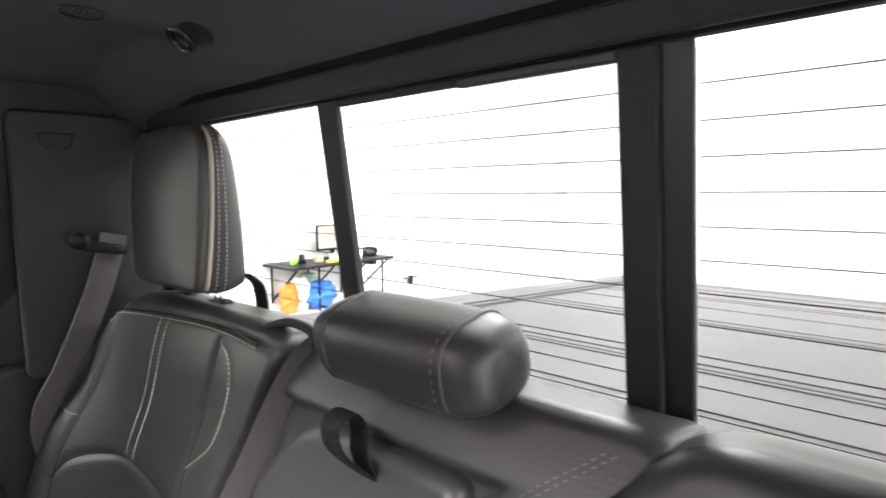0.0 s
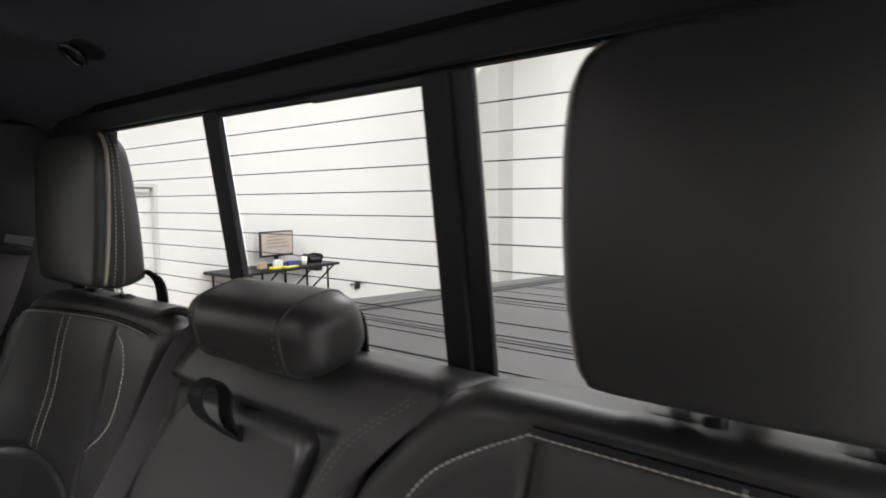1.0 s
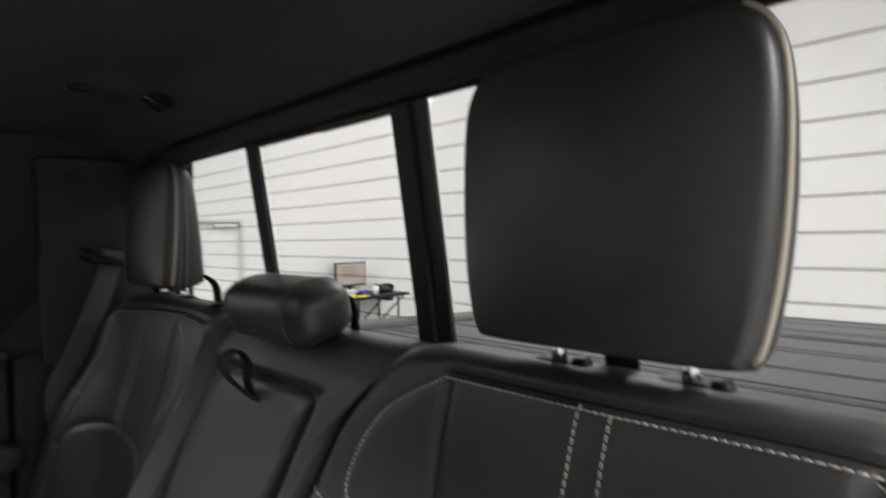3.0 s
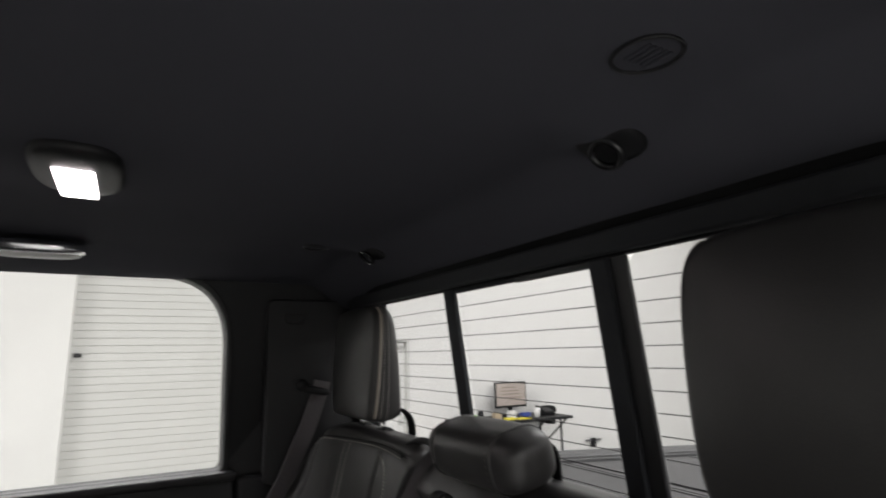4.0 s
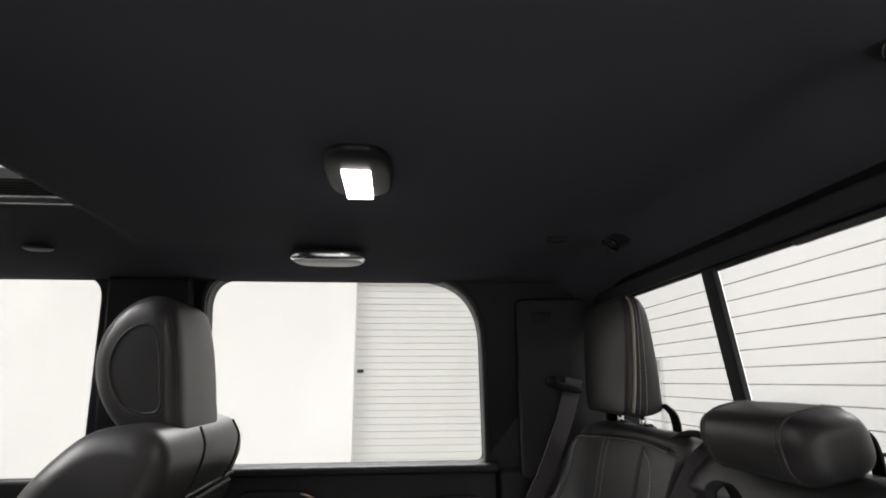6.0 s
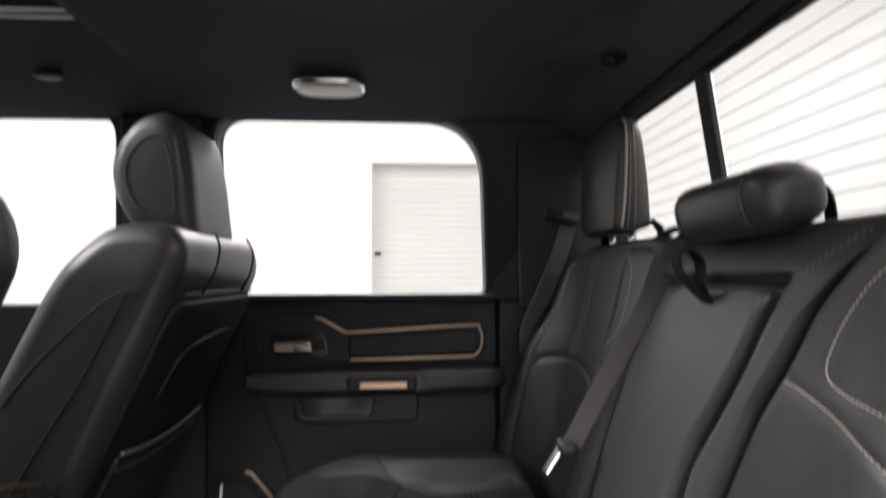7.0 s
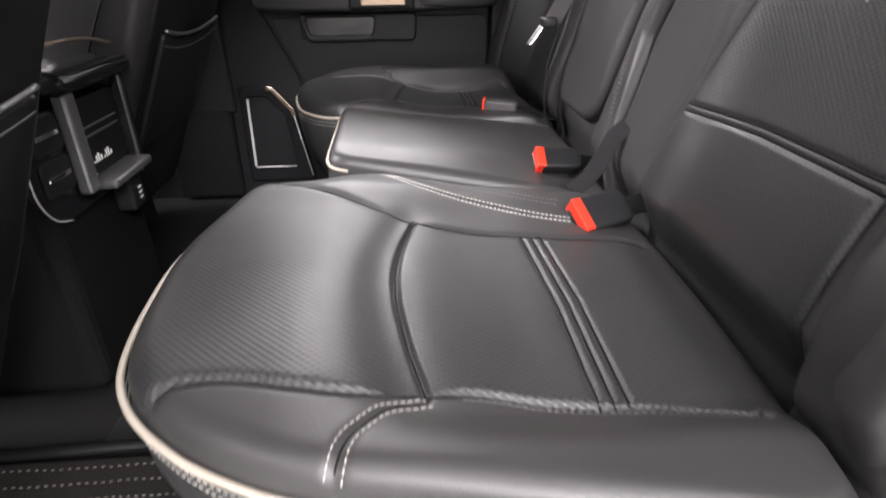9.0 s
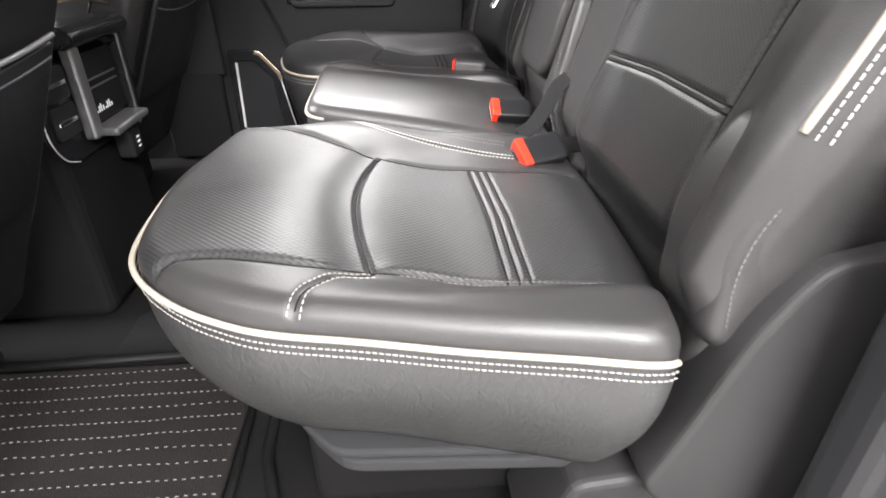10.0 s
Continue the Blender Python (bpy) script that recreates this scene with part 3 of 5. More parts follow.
# door glass and seals
side_win = thing("window_2", "clear side window of the far rear door", "window", (-0.2, 0.83, 1.56), kind="structure")
g = part("pane", plate([rounded([(-0.63, 1.53), (0.15, 1.53), (0.13, 2.045), (-0.62, 2.045)], 0.06, 5)], lambda u, v, d: (u, side_y(v) + 0.03 + d, v), 0.004), GLASS, side_win)
g.visible_shadow = False
seal_outer = rounded([(-0.617, 1.545), (0.147, 1.545), (0.124, 2.046), (-0.610, 2.050)], [0.02, 0.02, 0.18, 0.09], 10)
part("seal", plate([seal_outer, FAR_WIN], lambda u, v, d: (u, side_y(v) - 0.012 + d, v), 0.011, 0.003), TRIM_DARK, side_win, "black rubber glass seal")
front_win = thing("window_3", "clear side window of the far front door", "window", (-1.3, 0.83, 1.53), kind="structure")
g = part("pane", plate([[(-1.88, 1.50), (-0.87, 1.50), (-0.83, 2.045), (-1.58, 2.045)]], lambda u, v, d: (u, side_y(v) + 0.03 + d, v), 0.004), GLASS, front_win)
g.visible_shadow = False
wind = thing("window_4", "clear windscreen of the truck", "window", (-1.95, 0, 1.3), kind="structure")
g = part("pane", plate([[(-0.75, 1.25), (0.75, 1.25), (0.68, 2.05), (-0.68, 2.05)]], lambda u, v, d: (-2.3 + (v - 1.25) * 0.42 + d, u, v), 0.005), GLASS, wind)
g.visible_shadow = False

# corner trim behind the far door
cp = plate([rounded([(0.222, 1.52), (0.455, 1.52), (0.425, 1.985), (0.212, 1.985)], 0.02, 4)], lambda u, v, d: (u, 0.772 - max(0, v - 1.7) * 0.06 + (0.445 - u) * 0.10 - d, v), 0.02, 0.006)
solo("trim_pillar", cp, PLASTIC_GREY, "charcoal pillar trim beside the rear window", "trim", kind="structure")
cap = plate([rounded([(0.256, 1.916), (0.296, 1.916), (0.304, 1.944), (0.248, 1.944)], [0.02, 0.02, 0.004, 0.004], 5)], lambda u, v, d: (u + 0.006, 0.739 + (0.445 - u) * 0.10 - d, v + 0.003), 0.007, 0.002)
solo("trim_cap", cap, PLASTIC_GREY, "small half-round cap on the pillar trim", "cap", kind="structure")
solo("trim_quarter", box(0.165, 0.45, 0.806, 0.845, 0.72, 1.54, 0.012, 3), PLASTIC, "black lower quarter trim beside the far seat", "trim", kind="structure")
solo("trim_rail", box(-0.62, 0.45, 0.735, 0.77, 2.040, 2.06, 0.009, 3), FABRIC, "dark trim above the far rear door", "trim", kind="structure")
solo("trim_b_pillar", plate([[(-0.84, 1.0), (-0.63, 1.0), (-0.625, 2.03), (-0.835, 2.03)]], lambda u, v, d: (u, side_y(v) - 0.002 - d, v), 0.03, 0.01), PLASTIC, "black pillar trim between the doors", "trim", kind="structure")
solo("trim_jamb", join(box(0.300, 0.60, -0.835, -0.780, 0.72, 1.30, 0.018, 3), box(0.345, 0.62, -0.86, -0.8355, 0.72, 1.32, 0.010, 3), box(0.26, 0.62, -0.88, -0.762, 0.70, 0.80, 0.02, 3)), PLASTIC_GREY, "charcoal door jamb trim of the open doorway", "trim", kind="structure")

# ---- truck bed behind the window ----
bed = thing("bed_cover", "light grey folding cover on the truck bed", "bed cover", (1.8, 0, 1.4))
tilt = lambda x: 1.515 - (x - 0.6) * 0.068


def bed_box(x0, x1, y0, y1, h0, h1, b=0.004):
    bm = box(x0, x1, y0, y1, h0, h1, b)
    for v in bm.verts:
        v.co.z += tilt(v.co.x)
    return bm


for k, (x0, x1) in enumerate(((0.56, 1.18), (1.19, 1.81), (1.82, 2.44), (2.45, 3.05))):
    part("panel", bed_box(x0, x1, -0.735, 0.735, -0.03, 0.0), COVER_GREY, bed)
for k, xs in enumerate((0.62, 0.90, 1.15, 1.22, 1.78, 1.85, 2.15, 2.41, 2.48, 2.80, 3.0)):
    part("ridge", bed_box(xs, xs + 0.014, -0.73, 0.73, -0.002, 0.003, 0.001), COVER_GREY, bed)
for s in (-1, 1):
    part("rail", bed_box(0.56, 3.06, s * 0.737, s * 0.752, -0.05, 0.010), COVER_GREY, bed)
    part("rail", bed_box(0.56, 3.06, s * 0.754, s * 0.764, -0.05, 0.002), TRIM_DARK, bed)
    part("rail", bed_box(0.56, 3.06, s * 0.766, s * 0.784, -0.05, 0.014), COVER_GREY, bed)
    part("rail", bed_box(0.56, 3.06, s * 0.786, s * 0.80, -0.05, 0.004), TRIM_DARK, bed)
truck_bed = thing("truck_bed", "white painted side walls of the truck bed", "truck bed", (1.8, 0, 0.8))
for s in (-1, 1):
    part("side_wall", bed_box(0.56, 3.10, s * 0.805, s * 0.93, -0.65, 0.012, 0.02), COVER_GREY, truck_bed)
part("tailgate", bed_box(3.06, 3.12, -0.80, 0.80, -0.65, 0.004, 0.015), COVER_GREY, truck_bed)
part("bed_floor", bed_box(0.56, 3.06, -0.80, 0.80, -0.66, -0.62, 0.004), COVER_GREY, truck_bed)
lettering("WWW", (9.985, 4.90, 4.645), 0.42, SHUTTER_DARK, "grey lettering reading WWW high on the white wall")
# faint maker's lettering on the cover, as plain bars
for k in range(6):
    part("marking_bar", bed_box(1.795 + 0.004 * (k % 2), 1.805 + 0.004 * (k % 2), -0.695 + 0.0 - 0.0055 * k, -0.6915 - 0.0055 * k, 0.0005, 0.0015, 0), PLASTIC_GREY, bed)

# ---- rear seats ----
def inside(px, py, poly):
    poly = np.asarray(poly, float)
    hit = np.zeros(len(px), bool)
    for (x1, y1), (x2, y2) in zip(poly, np.roll(poly, -1, 0)):
        c = ((y1 > py) != (y2 > py)) & (px < (x2 - x1) * (py - y1) / (y2 - y1 + 1e-12) + x1)
        hit ^= c
    return hit


CUSHION = [(-0.305, -0.085), (-0.362, -0.19), (-0.390, -0.31), (-0.386, -0.43), (-0.363, -0.535), (-0.333, -0.595), (-0.285, -0.642), (-0.235, -0.672),
           (-0.18, -0.692), (-0.08, -0.707), (0.075, -0.736), (0.150, -0.750), (0.182, -0.735), (0.198, -0.68), (0.226, -0.60), (0.240, -0.40), (0.238, -0.22), (0.20, -0.15), (0.0, -0.085), (-0.2, -0.062)]
CUSHION_FAR = [(-0.215, -0.312), (-0.286, -0.330), (-0.345, -0.398), (-0.376, -0.50), (-0.372, -0.56), (-0.345, -0.62), (-0.29, -0.67), (-0.235, -0.70), (-0.18, -0.715), (-0.08, -0.725),
               (0.075, -0.745), (0.150, -0.755), (0.182, -0.735), (0.20, -0.68), (0.225, -0.60), (0.243, -0.40), (0.24, -0.31), (0.1, -0.305), (-0.1, -0.305)]
INSERT_OUT = smooth_path([(-0.335, -0.632), (-0.314, -0.613), (-0.300, -0.602), (-0.279, -0.597), (-0.244, -0.599), (-0.208, -0.607), (-0.174, -0.611), (-0.141, -0.609), (-0.102, -0.601), (-0.048, -0.592),
                          (0.0, -0.598), (0.046, -0.607), (0.090, -0.613), (0.130, -0.626), (0.154, -0.635), (0.170, -0.636), (0.181, -0.628)], 60)
INSERT_IN = smooth_path([(-0.36, -0.09), (-0.31, -0.125), (-0.216, -0.182), (-0.10, -0.249), (0.05, -0.280), (0.12, -0.294), (0.205, -0.305)], 40)
ARC = smooth_path([(-0.10, -0.249), (-0.118, -0.33), (-0.125, -0.42), (-0.115, -0.52), (-0.098, -0.602)], 30)
INNER = smooth_path([(-0.165, -0.058), (-0.105, -0.122), (-0.055, -0.152), (0.01, -0.182), (0.09, -0.222), (0.17, -0.250)], 30)
CROSS = smooth_path([(-0.098, -0.609), (-0.128, -0.625), (-0.147, -0.648), (-0.157, -0.664), (-0.164, -0.690)], 20)


def cushion_top(x, y, s=-1):
    y = y * -s
    front, side = sstep(0.02, -0.22, x), sstep(-0.600, -0.685, y) * (1 - 0.25 * sstep(0.12, 0.26, x))
    front = front * (0.66 + 0.34 * sstep(-0.40, -0.60, y))
    z = 1.080 + 0.044 * front + (0.037 * side - 0.003 * sstep(-0.36, -0.58, y)) * (1 - front) + 0.008 * np.exp(-((y + 0.42) / 0.12) ** 2) * np.exp(-((x + 0.22) / 0.09) ** 2)
    return z + (0.018 + 0.014 * sstep(-0.60, -0.70, y) if s > 0 else 0.0) + 0.011 * np.exp(-((y + 0.14) / 0.06) ** 2) - 0.02 * sstep(0.15, 0.28, x) - 0.018 * sstep(-0.17, -0.07, y) * sstep(-0.12, -0.30, x)


plain = lambda x, y, h: (x, y, h)


def mirrored(pts, s):
    return [(p[0], p[1] * -s) for p in pts]


def seam_shade(seat, pad, line, r=0.0011):
    """A thin dark tube in a sewn seam, painted as the fold's shade."""
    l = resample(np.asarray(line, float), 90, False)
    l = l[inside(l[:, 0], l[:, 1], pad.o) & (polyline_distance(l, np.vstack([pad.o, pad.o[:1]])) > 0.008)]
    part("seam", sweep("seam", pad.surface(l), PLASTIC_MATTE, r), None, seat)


def build_cushion(seat, s, inner_limit=None):
    """The outboard cushion with piping, inserts and seams; s is -1 beside the open door and 1 at the far door."""
    pts = CUSHION if inner_limit is None else CUSHION_FAR
    outline = smooth_path(mirrored(pts, s), 300, True)
    push = lambda l: [(x, y - (0.15 * float(sstep(-0.48, -0.22, y)) if inner_limit is not None else 0.0)) for x, y in l]
    M = lambda l: np.array(mirrored(push(l), s))
    bands = [M([(0.046 + k, -0.282), (0.053 + k, -0.45), (0.050 + k, -0.606)]) for k in (0.0, 0.013, 0.026)]
    grooves = [(M(INSERT_OUT), 0.006, 0.006), (M(INSERT_IN), 0.007, 0.0035), (M(ARC), 0.006, 0.010), (M([(x - 0.016, y) for x, y in ARC]), 0.028, 0.0065), (M(INNER), 0.005, 0.004 if s < 0 else 0.0), (M(CROSS), 0.005, 0.004)]
    grooves += [(b, 0.0032, 0.0019) for b in bands]
    pad = Pad(outline, (-0.06, -s * -0.42), lambda x, y: cushion_top(x, y, s), plain, 0.029, 0.18, 0.05, grooves, n=460, rings=170, flank_rings=14, sharp=2.2)
    poly = np.vstack([M(INSERT_OUT), M(INSERT_IN)[::-1]])
    part("cushion", pad.build("cushion", [LEATHER, PERF, FLANK], lambda x, y: inside(x, y, poly)), None, seat)
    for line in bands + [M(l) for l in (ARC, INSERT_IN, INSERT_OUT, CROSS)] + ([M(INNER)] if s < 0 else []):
        seam_shade(seat, pad, line, 0.0012)
    ahead = sstep(-0.20, -0.33, pad.o[:, 0]) if s < 0 else 0.0
    rim = pad.rim(0.002 - 0.006 * ahead)
    keep = rim[(rim[:, 0] < 0.175) & (rim[:, 1] * s > 0.316 if inner_limit is not None else rim[:, 1] * s > 0.27)]
    keep = keep[np.argsort(np.unwrap(np.arctan2((keep[:, 1] * s - 0.4), keep[:, 0] - 0.1) % (2 * math.pi)))]
    d = np.linalg.norm(np.diff(keep, axis=0), axis=1)
    keep = np.roll(keep, -(int(np.argmax(d)) + 1), 0) if d.max() > 0.05 else keep
    out = (keep[:, :2] - np.array((-0.06, s * 0.42)))
    out = np.c_[out / np.linalg.norm(out, axis=1)[:, None], np.zeros(len(out))]
    part("piping", sweep("piping", keep + out * (0.003 + (0.003 * sstep(-0.20, -0.33, keep[:, :1]) if s < 0 else 0.0)), PIPING, 0.0034), None, seat, "cream leather piping")
    for drop in (0.0105, 0.0185):
        q = keep + out * 0.0035
        q[:, 2] -= drop
        part("stitching", stitches("stitching", q, THREAD_FINE, out, 0.0062, 0.0046, 0.0009), None, seat, "pale thread stitching")
    inner_edge = [(x, y + 0.048) for x, y in INNER[:-4]]
    for line in (INSERT_OUT[31:], INNER, CROSS, inner_edge) if s < 0 else (INSERT_OUT[31:], CROSS):
        l = M(line)
        t = np.gradient(l, axis=0)
        nrm = np.stack([-t[:, 1], t[:, 0]], 1) / (np.linalg.norm(t, axis=1)[:, None] + 1e-9)
        for k in (-0.006, 0.006):
            part("stitching", stitches("stitching", pad.surface(l + nrm * k), THREAD if line is INNER else THREAD_FINE if s < 0 and line is CROSS else THREAD_DARK, None, 0.0064, 0.0047, 0.0013 if line is INNER else 0.0010), None, seat, "pale thread stitching")
    return pad


PHI = math.atan(0.24)
BACK0 = np.array((0.248, 0, 1.05))
UP, OUT = np.array((math.sin(PHI), 0, math.cos(PHI))), np.array((-math.cos(PHI), 0, math.sin(PHI)))


def back_tf(a, b, h):
    return (BACK0[0] + UP[0] * b + OUT[0] * h, a, BACK0[2] + UP[2] * b + OUT[2] * h)


def back_top(a, b, s=-1, c=0.49):
    y = a * s
    h = 0.016 + 0.014 * np.exp(-((b - 0.10) / 0.12) ** 2) + 0.012 * np.exp(-((b - 0.42) / 0.15) ** 2)
    return h + (0.042 * np.exp(-((y - 0.685) / 0.055) ** 2) * (1 - sstep(0.18, 0.45, b)) if s < 0 else 0.0) + 0.012 * np.exp(-((y - 0.27) / 0.04) ** 2) * (1 - sstep(0.3, 0.6, b)) + 0.019 * sstep(0.44, 0.60, b) + (0.085 * sstep(0.60, 0.78, y) * (1 - 0.75 * sstep(0.22, 0.60, b)) if s > 0 else 0.0) - 0.036 * sstep(0.075, 0.0, b)


def build_back(seat, s):
    """An outboard backrest with sunk seams and stitched inserts; the two sides are sewn alike above and differ below."""
    k = lambda l: np.array([(y * s, b) for y, b in l])
    if s < 0:
        edge_in = [(0.12, -0.06), (0.07, 0.10), (0.05, 0.26), (0.100, 0.40), (0.165, 0.53), (0.262, 0.642)]
        side_in = [(0.343, 0.607), (0.334, 0.505), (0.328, 0.43), (0.292, 0.32), (0.254, 0.205), (0.225, 0.12), (0.208, 0.05), (0.205, -0.05)]
        side_out = [(0.669, 0.611), (0.663, 0.525), (0.648, 0.43), (0.590, 0.31), (0.570, 0.205), (0.568, 0.08), (0.565, -0.05)]
        curve = [(0.338, 0.612), (0.293, 0.588), (0.250, 0.557), (0.215, 0.507), (0.203, 0.466), (0.228, 0.450), (0.265, 0.443), (0.326, 0.431)]
        seam2 = [(0.118, 0.446), (0.157, 0.445), (0.235, 0.422), (0.318, 0.385)]
    else:
        edge_in = [(0.33, -0.06), (0.34, 0.10), (0.325, 0.25), (0.285, 0.42), (0.225, 0.56), (0.19, 0.642)]
        side_in = [(0.343, 0.600), (0.368, 0.50), (0.396, 0.41), (0.41, 0.32), (0.405, 0.15), (0.40, -0.05)]
        side_out = [(0.690, 0.590), (0.705, 0.50), (0.722, 0.41), (0.735, 0.32), (0.725, 0.15), (0.71, -0.05)]
        curve = [(0.343, 0.600), (0.310, 0.580), (0.300, 0.535), (0.330, 0.462), (0.388, 0.412)]
        seam2 = [(0.772, 0.410), (0.752, 0.403), (0.728, 0.402)]
    outline = resample(k(rounded(edge_in + ([(0.712, 0.642), (0.742, 0.42), (0.738, 0.24), (0.718, 0.10), (0.71, -0.06)] if s < 0 else [(0.660, 0.642), (0.748, 0.56), (0.808, 0.43), (0.81, -0.06)]), [0.04] + [0] * (len(edge_in) - 2) + ([0.04, 0.05, 0.1, 0.1, 0.1, 0.05] if s < 0 else [0.04, 0.06, 0.06, 0.08, 0.05]), 5)), 320)
    for _ in range(6):
        outline = (np.roll(outline, 1, 0) + 2 * outline + np.roll(outline, -1, 0)) / 4
    side_in, side_out, curve, seam2 = (smooth_path(l, 40) for l in (side_in, side_out, curve, seam2))
    topline = smooth_path(([] if s < 0 else [(edge_in[-1][0] + 0.01, 0.60)]) + [(side_in[0][0] - 0.004, 0.612), (0.50, 0.611 if s < 0 else 0.606), (side_out[0][0], 0.611 if s < 0 else 0.590), (0.712, 0.594 if s < 0 else 0.572)], 40)
    curve_o = smooth_path([(side_out[0][0], 0.606), (0.700, 0.585), (0.716, 0.54), (0.722, 0.48)], 30)
    lower = [k([(0.252, 0.197 + d), (0.40, 0.205 + d), (0.570, 0.204 + d)]) for d in (0, -0.0085)] if s < 0 else []
    grooves = [(k(side_in), 0.006, 0.006), (k(side_out), 0.006, 0.006), (k(topline + np.array((0, 0.006))), 0.006, 0.005), (k(curve), 0.005, 0.0015), (k(curve_o), 0.005, 0.002), (k(seam2), 0.005, 0.002)] + [(c, 0.0032, 0.0035) for c in lower]
    arc = None
    if s > 0:
        arc = smooth_path([(0.740, 0.29), (0.715, 0.328), (0.66, 0.352), (0.58, 0.360), (0.50, 0.356), (0.445, 0.335), (0.415, 0.28)], 40)
        grooves.append((k(arc), 0.008, 0.005))
    pad = Pad(outline, (s * 0.46, 0.28), lambda a, b: back_top(a, b, s), back_tf, 0.030, 0.10, 0.01, grooves, n=420, rings=150, flank_rings=8)
    poly = np.vstack([k(side_in), k(side_out)[::-1]])
    low = lambda a, b: inside(a, b, poly) & (b < (0.35 if s > 0 else 0.43))
    part("backrest", pad.build("backrest", [LEATHER, PERF_BACK, LEATHER_DULL], low), None, seat)
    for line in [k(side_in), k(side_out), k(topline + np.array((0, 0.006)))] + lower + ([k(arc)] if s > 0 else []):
        seam_shade(seat, pad, line, 0.0016 if len(line) == 3 else 0.0011)
    v1 = [(0.483, 0.612), (0.478, 0.559), (0.468, 0.490), (0.455, 0.36), (0.451, 0.335)] if s < 0 else [(0.503, 0.605), (0.532, 0.48), (0.566, 0.37)]
    v2 = [(y + 0.027 + (0.012 if s < 0 else 0.0) * (0.605 - b), b - (0.004 if b > 0.6 else 0.0)) for y, b in v1]
    for line in (topline, curve, v1, v2, curve_o, seam2) if s < 0 else (topline[4:], curve, v1, v2, seam2):
        part("stitching", stitches("stitching", pad.surface(resample(k(line), 60, False)), THREAD_FINE, OUT, 0.0064, 0.0050, 0.0013, 0.0016), None, seat, "pale thread stitching")
    if s > 0:
        return pad
    path = [(0.714, 0.218), (0.716, 0.30), (0.714, 0.45)]
    edge = pad.surface(k(smooth_path(path, 30)))
    part("piping", sweep("piping", edge + OUT * 0.002, PIPING, 0.0038, up=(0, 1, 0)), None, seat, "cream leather piping")
    for d in (0.005, 0.011):
        q = pad.surface(k(smooth_path([(y + d, b) for y, b in path], 30)))
        part("stitching", stitches("stitching", q, THREAD, (0, s, 0), 0.0065, 0.005, 0.0012, 0.002), None, seat, "pale thread stitching")
    return pad


HR_HALF = [(0.000, -0.1190), (0.098, -0.1180), (0.1105, -0.111), (0.1160, -0.098), (0.124, -0.055), (0.1285, 0.000), (0.1285, 0.060), (0.122, 0.098), (0.103, 0.118), (0.060, 0.1245), (0.0, 0.1255)]


def build_headrest(seat, cy, cz=1.818):
    """A wedge-shaped headrest: bulging front, crisp lower corners, piped side edges and side panels that narrow upwards."""
    half = smooth_path(HR_HALF, 90)
    outline = np.vstack([half, half[-2:0:-1] * np.array((-1, 1))])
    bulge = lambda a, b: 0.010 + 0.017 * np.clip(1 - (a / 0.132) ** 2, 0, 1) * np.clip(1 - (b / 0.124) ** 2, 0, 1) ** 0.8
    rim_x = lambda b: 0.356 + 0.05 * (b + 0.12)
    wedge = lambda b: 0.072 - 0.17 * (b + 0.12)

    def tf(a, b, h):
        return (rim_x(b) - np.maximum(h, 0) + np.maximum(-h, 0) / 0.06 * wedge(b), cy + a, cz + b)

    pad = Pad(outline, (0, 0), bulge, tf, 0.010, 0.06, 0.010, (), n=300, rings=46, flank_rings=10, sharp=2.0)
    hr = part("headrest", pad.build("headrest", [LEATHER], None), None, seat)
    for s in (-1, 1):
        side = np.array([p * np.array((s, 1)) for p in half if 0.100 < p[0] and -0.116 < p[1] < 0.1185])

        def at(depth, lift):
            return np.array(tf(side[:, 0] + s * lift, side[:, 1], np.full(len(side), -depth))).T

        part("piping", sweep("piping", at(0.003, 0.0018), PIPING, 0.0030, up=(1, 0, 0)), None, hr, "cream piping down the headrest side")
        for d in (0.013, 0.025):
            part("stitching", stitches("stitching", at(d, 0.0018 if cy < 0 else 0.0050), THREAD_DARK if cy < 0 else THREAD_FINE, (0, s, 0), 0.0062, 0.0042, 0.0013, 0.0004), None, hr, "pale thread stitching")
    for d in (-0.058, 0.058):
        part("headrest_post", rod((0.404, cy + d, 1.652), (0.402, cy + d, 1.712), 0.0074, 16), CHROME, seat, "chrome headrest post", True)
        part("post_collar", blob(0.408, cy + d, 1.668, 0.017, 0.028, 0.0095, 3.6, None, 12), PLASTIC, seat, "black plastic collar", True)
        part("release_tab", blob(0.404, cy + d - 0.022, 1.674, 0.010, 0.008, 0.008, 3, None, 10), PLASTIC, seat, "black plastic release tab", True)
    return hr


near_seat = thing("rear_seat", "black perforated leather rear seat with cream piping beside the doorway", "seat", (0.1, -0.45, 0.95), "rear seats")
build_cushion(near_seat, -1)
build_back(near_seat, -1)
build_headrest(near_seat, -0.493)

far_seat = thing("rear_seat", "black leather rear seat with pale stitching, beside the closed door", "seat", (0.1, 0.5, 0.95), "rear seats")
build_cushion(far_seat, 1, 0.30)
build_back(far_seat, 1)
build_headrest(far_seat, 0.503)

